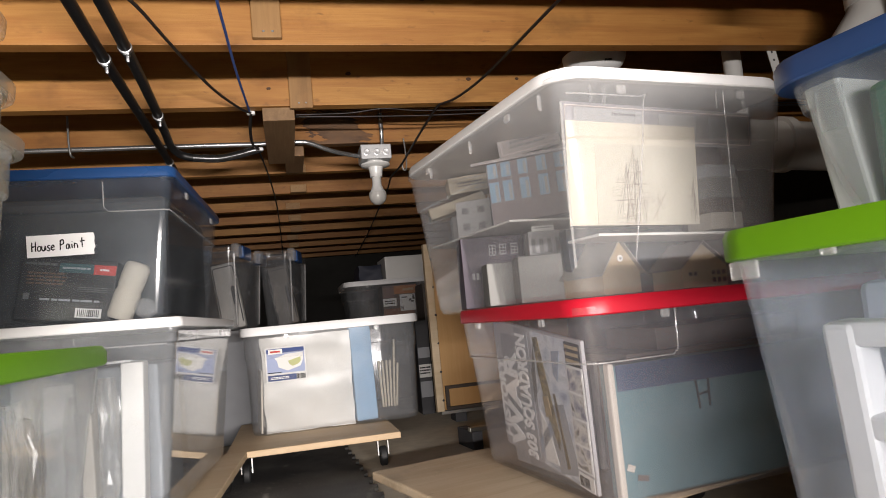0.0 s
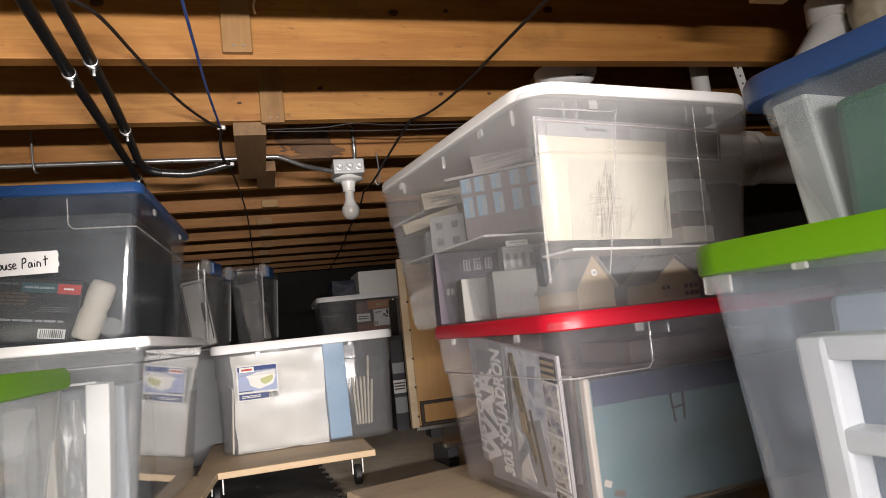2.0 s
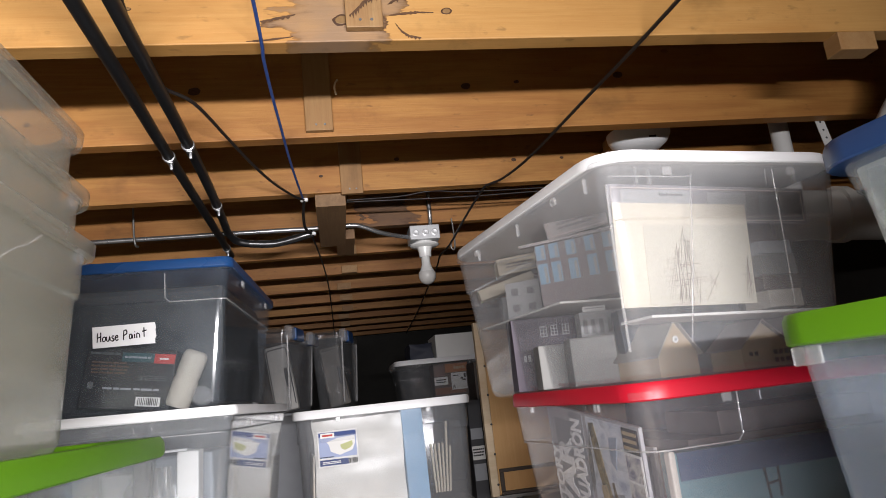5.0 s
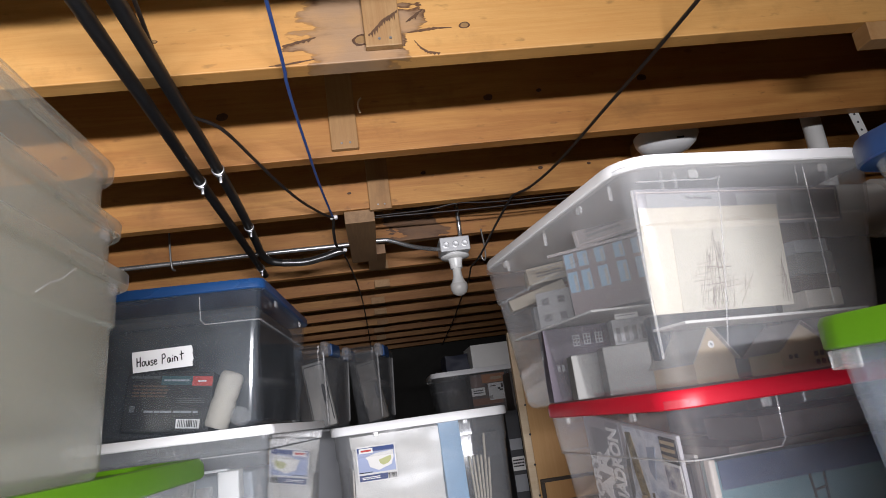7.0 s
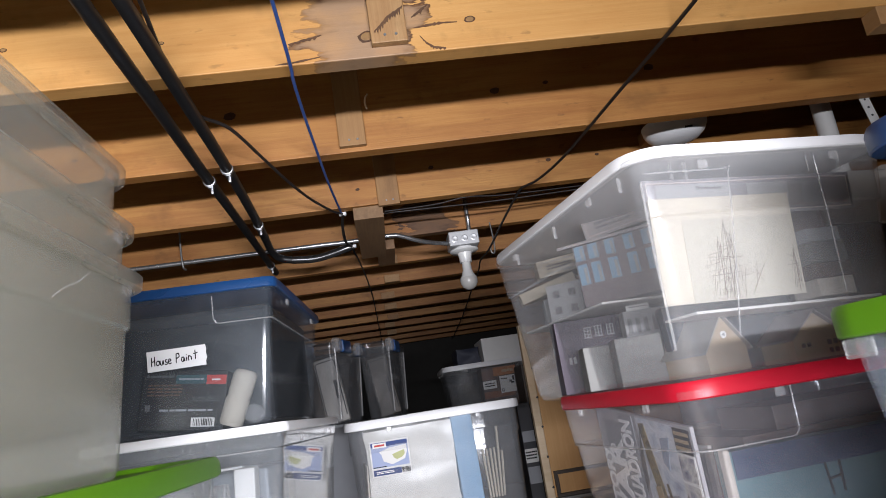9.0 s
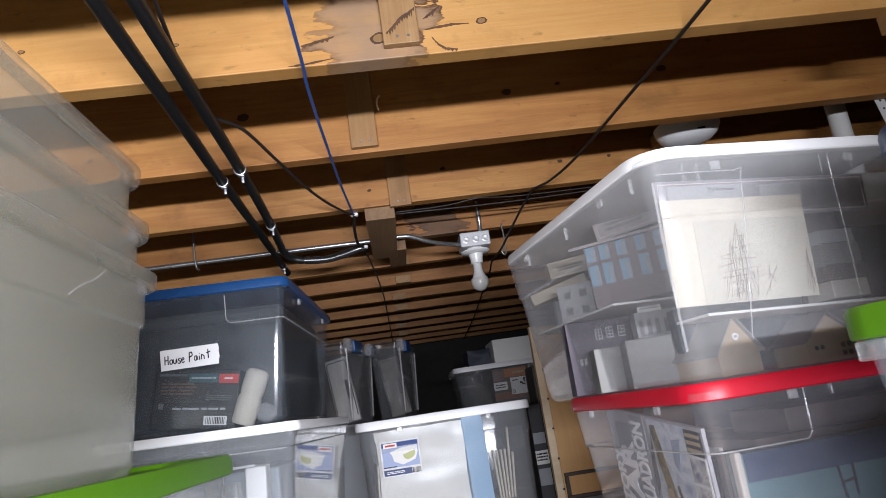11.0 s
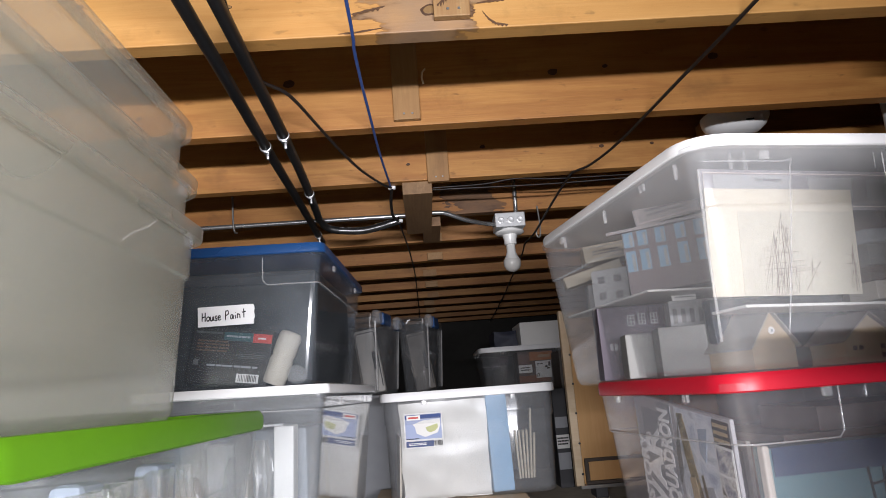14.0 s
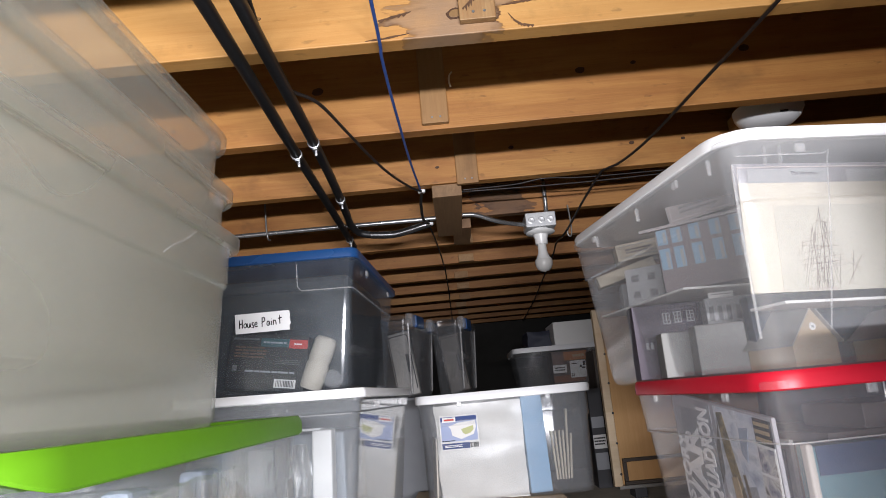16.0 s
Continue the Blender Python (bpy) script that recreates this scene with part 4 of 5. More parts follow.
def ship_print():
    root = thing("ship_print", I @ pose(-0.266, 0.073, 0.103, 0, 0, -90) @ pose(0, 0, 0, 4, 1.5, 0), "cream art print of tall sailing ships at anchor", "art print")
    part("sheet", box((0.226, 0.0015, 0.146), (0, 0, 0.073)), M_SHEET, root)
    plate("printed_sea", root, 0.022, 0.058, 0.178, 0.114, M_SEA, -0.0010)
    rnd, bm = random.Random(5), bmesh.new()

    def line(x0, z0, x1, z1, w):
        if x1 > 0.112:
            z1, x1 = z0 + (z1 - z0) * (0.112 - x0) / (x1 - x0), 0.112
        d = math.hypot(x1 - x0, z1 - z0)
        box((d, 0.0004, w * 0.58), ((x0 + x1) / 2, -0.0018, (z0 + z1) / 2), 0, bm, pose(0, 0, 0, 0, -math.degrees(math.atan2(z1 - z0, x1 - x0)), 0))

    # masts, yards and stays of the large ship, then of the small one behind
    for cx, top, yards in ((-0.016, 0.088, ((0.036, 0.030), (0.052, 0.022), (0.066, 0.014))), (-0.003, 0.112, ((0.030, 0.036), (0.044, 0.042), (0.060, 0.033), (0.076, 0.020), (0.092, 0.010))),
                           (0.004, 0.096, ((0.038, 0.026), (0.058, 0.026), (0.074, 0.014))), (0.104, 0.070, ((0.020, 0.008), (0.030, 0.012), (0.042, 0.010), (0.054, 0.006)))):
        line(cx, 0.004, cx + 0.0006, top * 0.66, 0.0012)
        line(cx, top * 0.6, cx + 0.0008, top, 0.0006)
        for z, half in yards:
            tip, lean = rnd.uniform(-0.003, 0.004), rnd.uniform(-0.010, 0.006)
            half *= 0.82
            line(cx - half + lean, z - tip, cx + half + lean, z + tip, 0.0010)
            for k in range(2):
                x = cx + lean + rnd.uniform(-0.9, 0.9) * half
                line(x, z - rnd.uniform(0.004, 0.014), x + rnd.uniform(0.001, 0.004), z + rnd.uniform(-0.001, 0.004), 0.0004)
    for cx, top, reach in ((-0.016, 0.084, 0.020), (-0.003, 0.108, 0.030), (0.004, 0.092, 0.024), (0.104, 0.066, 0.008)):
        for side in (-1, -0.55, 0.5):
            line(cx, top, cx + side * reach, 0.008, 0.0003)
    for k in range(6):
        x = rnd.uniform(-0.034, 0.024)
        line(x, 0.003, x + rnd.uniform(0.001, 0.010), rnd.uniform(0.020, 0.052), 0.0004)
    for k in range(16):
        x, z = rnd.gauss(-0.008, 0.016), abs(rnd.gauss(0.010, 0.014)) + 0.002
        line(x, z, x + rnd.uniform(0.004, 0.014), z + rnd.uniform(-0.003, 0.006), 0.0007)
    for x0, z0, x1, z1, w in ((0.026, 0.006, 0.052, 0.046, 0.0010), (0.024, 0.020, 0.052, 0.044, 0.0006), (0.036, 0.042, 0.046, 0.022, 0.0008), (0.030, 0.036, 0.050, 0.028, 0.0006), (0.012, 0.034, 0.040, 0.038, 0.0005), (0.034, 0.012, 0.040, 0.050, 0.0004)):
        line(x0, z0, x1, z1, w)
    tagged(part("drawn_ships", bm, C_SEPIA, root), kind="stuff")
    plate("drawn_hull", root, -0.010, 0.003, 0.044, 0.003, M_HAZEINK, -0.0014)


ship_print()
def framed_card(m, w, h, label, words="", material=None):
    root = thing("title_card", m, label, "card sheet", "title cards")
    part("strip", box((w, 0.001, h)), material or C_LILACGREY, root)
    a, b = w / 2 - 0.006, h / 2 - 0.005
    part("frame_line", tube([(-a, -0.001, -b), (-a, -0.001, b), (a, -0.001, b), (a, -0.001, -b), (-a, -0.001, -b)], 0.0011, 5, smooth=1), C_PINKLINE, root)
    if words:
        part("name_panel", box((w * 0.34, 0.0006, h * 0.5), (-w * 0.27, -0.0008, h * 0.12)), C_PALEGREY, root)
        lettering("printed_name", words, root, -w * 0.20, h * 0.25, 0.0050, C_DARK, -0.0014)
        part("blank_panel", box((w * 0.20, 0.0006, h * 0.46), (w * 0.08, -0.0008, h * 0.10)), C_PALEGREY, root)
        part("side_panel", box((w * 0.10, 0.0006, h * 0.6), (w * 0.30, -0.0008, 0)), C_GREY, root)
    else:
        text_bars(root, 0, 0, w * 0.6, h * 0.4, 2, C_GREYLABEL, -0.0012)
    return root


framed_card(I @ pose(-0.2635, 0.004, 0.250, 0, 0, -90) @ pose(0, 0, 0, 4, 1.5, 0), 0.352, 0.056, "grey title sheet with a printed frame", "The Belvedere")
root = thing("brick_model", pose(0.428, 1.055, 0.522, 0, -2, -30), "taupe card model of a brick warehouse with blue windows", "model building", "card models")
part("wall", box((0.190, 0.05, 0.108), (0.008, 0.025, 0.054), 0.001), C_BRICK, root)
for x in (-0.076, -0.052, -0.022, 0.011, 0.042, 0.074):
    for z, h in ((0.056, 0.036), (0.094, 0.026)):
        pane = part("window", box((0.017, 0.0012, h), (x, -0.0006, z)), C_PANE, root)
        part("curtain", box((0.005, 0.0008, h * 0.8), (x + 0.004, -0.0014, z - h * 0.06)), C_PALEGREY, pane)
part("cornice", box((0.215, 0.010, 0.005), (-0.004, -0.003, 0.1105)), C_PALELILAC, root)
framed_card(pose(0.424, 1.075, 0.662, 4, -6, -30), 0.110, 0.040, "grey card strip with a printed title frame", "", C_PALELILAC)
slab("card_kit", "folded white card kit lying aslant on a model house", "card kit", pose(0.364, 1.375, 0.588, 0, -15, -8), (0.125, 0.060, 0.024), M_CREAM, 0.002, "card kits")
slab("card_kit", "thick white card kit standing on the foam sheet", "card kit", pose(0.400, 1.385, 0.5145, 0, 0, -8), (0.100, 0.050, 0.064), C_PALEGREY, 0.002, "card kits")
root = thing("card_kit", pose(0.398, 1.380, 0.628, 0, -6, -8), "cream boxed card kit with a printed border, on another kit", "card kit", "card kits")
part("carton", box((0.098, 0.070, 0.036), (0, 0, 0.018), 0.002), M_CREAM, root)
part("border_line", tube([(-0.042, -0.0355, 0.006), (-0.042, -0.0355, 0.030), (0.042, -0.0355, 0.030), (0.042, -0.0355, 0.006), (-0.042, -0.0355, 0.006)], 0.0007, 5, smooth=1), C_GREY, root)
text_bars(root, 0.0, 0.018, 0.060, 0.012, 2, C_GREYLABEL, -0.0360)
root = thing("white_model", pose(0.352, 1.215, 0.5155, 0, 0, -34), "white card model house with grey windows", "model building", "card models")
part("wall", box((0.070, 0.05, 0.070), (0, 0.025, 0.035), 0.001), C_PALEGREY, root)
window_grid(root, -0.032, 0.032, 0.004, 0.066, 2, 2, C_GREYLABEL, -0.0006, 0.42)
slab("foam_sheet", "thin white foam sheet laid as a shelf", "foam sheet", I @ pose(0.090, 0.0, 0.141), (0.352, 0.362, 0.004), M_PAPER)
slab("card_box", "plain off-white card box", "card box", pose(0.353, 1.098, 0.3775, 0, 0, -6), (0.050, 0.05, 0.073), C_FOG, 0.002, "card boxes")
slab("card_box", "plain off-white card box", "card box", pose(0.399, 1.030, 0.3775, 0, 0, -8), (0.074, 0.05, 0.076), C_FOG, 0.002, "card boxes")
root = thing("dark_model", pose(0.405, 1.170, 0.3775, 0, 0, -4), "dark plum card model building with white windows", "model building", "card models")
part("wall", box((0.190, 0.05, 0.130), (0, 0.025, 0.065), 0.001), C_PLUM, root)
for x, z in ((-0.036, 0.104), (-0.016, 0.105), (0.006, 0.105), (-0.076, 0.058), (-0.068, 0.058)):
    big = z > 0.08
    frame_part = part("window", box((0.013, 0.0012, 0.020) if big else (0.005, 0.0012, 0.012), (x, -0.0006, z)), C_PALEGREY, root)
    if big:
        for dx in (-0.003, 0.003):
            for dz in (-0.006, 0.0, 0.006):
                part("pane", box((0.004, 0.0008, 0.0042), (x + dx, -0.0014, z + dz)), C_PLUM, frame_part)
root = thing("white_model", pose(0.462, 1.080, 0.3775, 0, 0, -8), "tall white card model house with grey windows and a sign", "model building", "card models")
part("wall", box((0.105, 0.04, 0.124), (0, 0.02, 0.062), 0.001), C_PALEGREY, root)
for x in (-0.044, -0.030, -0.016, -0.001, 0.014, 0.030):
    part("window", box((0.007, 0.0012, 0.024), (x, -0.0006, 0.098)), C_GREYLABEL, root)
part("sign", box((0.040, 0.003, 0.016), (-0.026, -0.003, 0.131), 0.001), M_PAPER, root, "white sign board")
text_bars(root, -0.026, 0.131, 0.032, 0.008, 2, C_GREYLABEL, -0.0050)
model_house(pose(0.480, 0.967, 0.3775, 0, 0, 17), 0.078, 0.090, 0.034, 0.082, C_SAND, C_MILK, "tan card model barn with a pale roof and round window", True)
model_house(I @ pose(-0.18, -0.086, 0.008, 0, 0, -90), 0.090, 0.07, 0.032, 0.068, C_KRAFT, C_BRICK, "tan card model cottage with dark windows", False, ((0.012, 0.044, 0.003, 0.027, 3, 2), (-0.034, -0.014, 0.016, 0.026, 2, 1)))
slab("foam_strip", "thin white foam strip lying over the small models", "foam strip", I @ pose(-0.225, -0.015, 0.086, 1.5, 0, 0), (0.080, 0.31, 0.004), M_PAPER, 0.001)
slab("book", "dark blue book standing behind the models", "book", I @ pose(-0.12, -0.02, 0.008, 0, 6, 0), (0.02, 0.24, 0.112), C_SOOTBLUE)
for dz, h, w, mat in ((0.0, 0.026, 0.066, C_BEIGE), (0.0265, 0.022, 0.076, C_UMBER), (0.049, 0.032, 0.070, C_FOG), (0.0815, 0.020, 0.062, C_GREY)):
    slab("card_pad", "pale card pad in a short stack", "card pad", I @ pose(-0.226, -0.110, 0.0935 + dz, 0, 0, 2), (0.05, w, h), mat, 0.001, "card pads")
slab("grey_board", "dark grey board standing at the far side of the bin", "board", I @ pose(0.0, -0.150, 0.008, -4, 0, 0), (0.46, 0.008, 0.255), C_BRICK, 0.001)

# the green-lidded bin beside it: a white drawer frame
I = P_RIGHT


def drawer_frame():
    root = thing("drawer_frame", I @ pose(-0.001, 0.158, 0.008, 0, 0, 180) @ pose(0, 0, 0, 4), "white plastic drawer frame standing in the bin", "plastic frame")
    for z in (0.228, 0.147, 0.066):
        part("rail", box((0.41, 0.026, 0.022), (0, 0.004, z), 0.004), M_WHITE, root)
    part("rail", box((0.41, 0.026, 0.014), (0, 0.004, 0.007), 0.003), M_WHITE, root)
    for x in (-0.194, 0.194):
        part("post", box((0.032, 0.034, 0.239), (x, 0.006, 0.1195), 0.006), M_WHITE, root)


drawer_frame()
slab("storage_case", "blue-grey plastic case filling the bin", "plastic case", I @ pose(0.0, -0.01, 0.010), (0.46, 0.22, 0.27), C_STEELBLUE, 0.01)
part("corner_lug", box((0.034, 0.004, 0.018), (0.255, 0.2165, 0.301), 0.002), M_CATCH, right_bin)
part("corner_lug", box((0.03, 0.004, 0.045), (0.185, 0.1705, 0.122), 0.002), M_MILKY, upper_right_bin)
slab("plastic_sheet", "milky plastic sheet standing beside the folded cloth", "plastic sheet", P_UPRIGHT @ pose(0.183, 0.0, 0.008, 0, 8, 0), (0.040, 0.315, 0.150), colour("milky_sheet", (0.36, 0.38, 0.375), 0.4), 0.004)
slab("folded_cloth", "dark green folded cloth", "cloth", P_UPRIGHT @ pose(-0.012, 0.0, 0.008), (0.34, 0.318, 0.130), C_FOREST, 0.012)

# the green-lidded bin under the tubs
I = P_LEFT
for i, (x, w, mat) in enumerate(((0.205, 0.05, C_BEIGE), (0.150, 0.04, M_PAPER), (0.095, 0.055, C_STEELBLUE), (0.035, 0.05, C_BEIGE), (-0.02, 0.045, M_PAPER), (-0.075, 0.05, C_STEELBLUE), (-0.13, 0.04, C_CREAMBAR), (-0.18, 0.045, M_PAPER), (-0.225, 0.035, C_STEELBLUE))):
    slab("packing_piece", "pale packing piece standing in the bin", "packing", I @ pose(x, -0.150, 0.008, 0, 3 * (i % 3) - 3, 0), (w, 0.03, 0.205 + 0.014 * (i % 3)), mat, 0.008, "packing pieces")
for x, sd in ((0.18, 2), (0.12, 7), (0.06, 12), (0.0, 22), (-0.05, 27), (-0.105, 33), (-0.155, 38), (-0.205, 44)):
    ob = part("plastic_bag", film((0.04, 0.018, 0.225), sd), M_BAG)
    ob.matrix_basis = I @ pose(x, -0.172, 0.010)
    tagged(ob, "crumpled clear plastic bag", "plastic bag", "plastic bags")

# ---- things further back ----


def latch_bin(m, label):
    root = thing("latch_bin", m, label, "storage bin", "latch bins")
    L, W, H = 0.40, 0.125, 0.285
    t = 0.003
    rings = [ring_points(L * 0.86, W * 0.82, 0.02, 0), ring_points(L, W, 0.022, H), ring_points(L - 2 * t, W - 2 * t, 0.02, H), ring_points(L * 0.86 - 2 * t, W * 0.82 - 2 * t, 0.018, 0.004)]
    part("body", loft(rings), M_DIMCLEAR, root, smooth=40)
    part("lid", loft([ring_points(L + 0.012, W + 0.012, 0.025, H - 0.012), ring_points(L + 0.016, W + 0.016, 0.025, H + 0.012), ring_points(L, W, 0.025, H + 0.020)]), M_DIMCLEAR, root, "clear lid", smooth=40)
    for s in (1, -1):
        latch = part("latch", box((0.115, 0.020, 0.048), (-0.075, s * (W / 2 + 0.012), H + 0.000), 0.007), M_BLUE2, root, "blue latch")
        part("hinge", box((0.055, 0.030, 0.052), (-0.165, s * (W / 2 + 0.004), H + 0.002), 0.010), M_CATCH, latch)
    for sx in (-1, 1):
        part("rib", tube([(sx * (L / 2 - 0.012), -W / 2 - 0.001, H - 0.01), (sx * (L * 0.43 - 0.012), -W * 0.41 - 0.001, 0.02)], 0.0036, 6), M_RIB_GLINT, root)
    return root


slab("support_bin", "grey storage tote in the dark behind the bins", "storage tote", pose(-0.16, 2.72, 0), (0.42, 0.62, 0.385), C_GREY, 0.01)
for x, y, rz, mat in ((-0.212, 2.66, 79, C_CASE), (-0.020, 2.92, 80, C_DIMCASE)):
    latch_bin(pose(x, y, 0.385, 0, 0, rz), "narrow clear bin with blue latches on a tote")
    root = thing("tool_case", pose(x + 0.010, y - 0.125, 0.392, -7, -9, -6), "pale grey case with a black catch", "case", "cases")
    part("shell", box((0.086, 0.03, 0.245), (0, 0, 0.1225), 0.006), mat, root)
    part("seam", tube([(-0.037, -0.016, 0.02), (-0.037, -0.016, 0.225), (-0.031, -0.016, 0.232), (0.031, -0.016, 0.232), (0.037, -0.016, 0.225), (0.037, -0.016, 0.02)], 0.002, 6, smooth=1), C_DARK, root)
    part("latch", box((0.012, 0.008, 0.07), (0.022, -0.018, 0.12), 0.003), C_DARK, root)
slab("carton_stack", "dark cardboard cartons stacked against the cabinet", "carton", pose(0.50, 3.42, 0), (0.46, 0.42, 0.27), C_DARK)
storage_bin("storage_bin", pose(0.50, 3.42, 0.27, 0, 0, 0), "clear bin with white lid and printed boxes inside", 0.50, 0.45, 0.30, M_WHITE, M_DIMCLEAR, lid_label="white snap-on lid")
slab("white_box", "plain white cardboard box on a bin lid", "box", pose(0.583, 3.40, 0.5645), (0.235, 0.28, 0.120), M_PAPER, 0.002)
ob = part("dark_bag", crumple((0.12, 0.22, 0.085), 31, 0.014, 7), C_DKCLOTH, smooth=40)
ob.matrix_basis = pose(0.395, 3.42, 0.566)
tagged(ob, "crumpled dark blue cloth bag on a bin lid", "bag")
root = thing("printed_box", pose(0.525, 3.33, 0.280), "brown printed cardboard box in the bin", "box")
part("carton", box((0.172, 0.16, 0.262), (0, 0, 0.131), 0.002), C_UMBER, root)
plate("band", root, 0.028, 0.236, 0.112, 0.040, C_ORANGE, -0.081)
text_bars(root, 0.045, 0.236, 0.06, 0.026, 1, C_TAN, -0.082)
plate("picture", root, -0.056, 0.225, 0.05, 0.05, colour("dusky_rose_print", (0.20, 0.12, 0.10)), -0.081)
plate("band", root, -0.01, 0.130, 0.15, 0.030, colour("brick_print", (0.24, 0.10, 0.055)), -0.081)
plate("label", root, -0.052, 0.178, 0.066, 0.038, M_PAPER, -0.082)
text_bars(root, -0.052, 0.178, 0.048, 0.022, 2, M_INK, -0.083)
plate("label", root, 0.036, 0.172, 0.076, 0.080, M_PAPER, -0.082)
text_bars(root, 0.022, 0.198, 0.030, 0.010, 1, M_INK, -0.083)
bars(root, 0.008, 0.146, 0.014, 0.018, M_INK, 4, 9, -0.083)
for px, pz, pw, ph in ((0.050, 0.184, 0.012, 0.010), (0.060, 0.176, 0.016, 0.008), (0.066, 0.196, 0.010, 0.022)):
    plate("drawn_cup", root, px, pz, pw, ph, C_DARK, -0.083)
root = thing("printed_box", pose(0.487, 2.66, 0.0), "dark carton with white printed labels", "carton")
part("carton", box((0.05, 0.2, 0.36), (0, 0, 0.18), 0.002), C_DARK, root)
plate("label", root, 0.0, 0.165, 0.048, 0.050, M_PAPER, -0.101)
text_bars(root, 0.0, 0.167, 0.042, 0.032, 3, M_INK, -0.102)
plate("label", root, 0.0, 0.095, 0.046, 0.060, C_GREY, -0.101)
plate("label", root, 0.0, 0.235, 0.046, 0.040, C_GREY, -0.101)


def cabinet():
    root = thing("panel_door", pose(0.728, 2.30, 0.0), "pale plywood panel door with a tacked edge strip, on a low base", "panel door")
    part("panel", box((0.50, 0.018, 0.575), (0.0, 0.0, 0.3325), 0.002), M_PANEL, root)
    part("edge_strip", box((0.026, 0.028, 0.582), (-0.252, -0.010, 0.333), 0.002), M_PLY, root, "pale edge strip with tacks")
    for i in range(6):
        bm = lathe([(0, 0), (0.004, 0), (0.003, 0.002), (0, 0.003)], 8)
        bm.transform(Matrix.Translation((-0.241, -0.024, 0.08 + 0.098 * i)) @ Matrix.Rotation(radians(90), 4, "X"))
        part("tack", bm, C_DARK, root)
    for z0, z1, x0, x1 in ((0.045, 0.056, -0.23, 0.24), (0.117, 0.128, -0.23, 0.24)):
        part("frame_rail", box((x1 - x0, 0.014, z1 - z0), ((x0 + x1) / 2, -0.016, (z0 + z1) / 2), 0.001), C_DARKWOOD, root)
    for x in (-0.224, 0.234):
        part("frame_post", box((0.012, 0.014, 0.06), (x, -0.016, 0.0865), 0.001), C_DARKWOOD, root)
    part("base_rail", box((0.5, 0.10, 0.012), (0, 0.03, 0.0375), 0.001), M_STEEL, root, "grey steel base rail")
    for x in (-0.18, 0.22):
        part("foot", box((0.04, 0.08, 0.031), (x, 0.03, 0.0155), 0.002), C_DARK, root)


cabinet()
root = thing("low_frame", pose(0.60, 1.86, 0.0, 0, 0, 6), "low black steel frame on the floor by the cabinet", "frame")
part("top_rail", box((0.32, 0.02, 0.012), (0, -0.05, 0.055), 0.002), M_STEEL, root, "bare steel rail")
for x in (-0.14, 0.14):
    part("leg", box((0.03, 0.12, 0.049), (x, 0, 0.0245), 0.002), C_DARK, root)
slab("dark_board", "tall dark board on edge beside the cabinet", "board", pose(0.525, 2.70, 0.0, 0, 0, 0), (0.018, 0.16, 0.505), C_DARKWOOD)


def mat_with_teeth():
    root = thing("floor_mat", pose(0, 0, 0, 0, 0, 0), "black rubber interlocking floor mat, dusty", "floor mat")
    bm = bmesh.new()
    edge = []
    n = 46
    for i in range(n):
        y0 = 0.4 + 1.75 * i / n
        base = 0.19 - 0.042 * (y0 - 0.4) / 1.0
        out = 0.014 if i % 2 else 0.0
        edge += [(base + out, y0 + 0.004), (base + out + 0.002, y0 + 1.75 / n - 0.004)]
    ring = [(-0.9, 0.4)] + edge + [(-0.9, 2.15)]
    loft([[(x, y, z) for x, y in ring] for z in (0.0005, 0.009)], bm)
    part("mat", bm, M_MAT, root)


mat_with_teeth()


# ---- pipes, wires and fixtures under the joists ----
for pts in ([(-0.255, -2.3, 0.957), (-0.324, 0.8, 0.957), (-0.338, 1.35, 0.957), (-0.349, 1.9, 0.957), (-0.360, 2.4, 0.955)],
            [(-0.215, -2.3, 0.957), (-0.275, 0.8, 0.957), (-0.286, 1.35, 0.957), (-0.300, 1.72, 0.957), (-0.315, 1.98, 0.957), (-0.318, 2.07, 0.951), (-0.300, 2.12, 0.936), (-0.255, 2.13, 0.925), (-0.19, 2.13, 0.921)]):
    tagged(part("pipe", tube(pts, 0.0116, 12), M_BLACK, smooth=60), "black conduit pipe strapped under the joists", "pipe", "black pipes")
for x, y in ((-0.340, 1.425), (-0.287, 1.365), (-0.3045, 1.80), (-0.358, 2.29), (-0.32, 0.613), (-0.2715, 0.613)):
    bm = lathe([(0.0118, -0.006), (0.0138, -0.005), (0.0138, 0.005), (0.0118, 0.006)], 16)
    bm.transform(pose(x, y, 0.957, 90, 0, 0))
    box((0.006, 0.006, 0.016), (x + 0.003, y + 0.008, 0.9375), 0.001, bm)
    box((0.012, 0.014, 0.004), (x + 0.002, y + 0.004, 0.9435), 0.001, bm)
    tagged(part("pipe_strap", bm, M_ZINC, smooth=40), "bright zinc strap holding a pipe to a joist", "pipe strap", "pipe straps")
tagged(part("conduit", tube([(-2.5, 2.16, 0.972), (-0.4, 2.16, 0.972), (-0.09, 2.16, 0.971), (0.06, 2.16, 0.974), (0.10, 2.165, 0.969), (0.15, 2.18, 0.952), (0.20, 2.20, 0.942), (0.27, 2.24, 0.938)], 0.0075, 12), M_GALV, smooth=60), "galvanised steel conduit bent down to the junction box", "conduit", "steel conduits")
tagged(part("conduit", tube([(-0.262, 2.13, 0.926), (-0.19, 2.13, 0.921), (-0.131, 2.125, 0.929), (-0.090, 2.12, 0.938), (-0.06, 2.12, 0.945)], 0.0122, 12), M_DARKSTEEL, smooth=60), "dark steel sleeve on the end of the bent pipe", "conduit", "steel conduits")
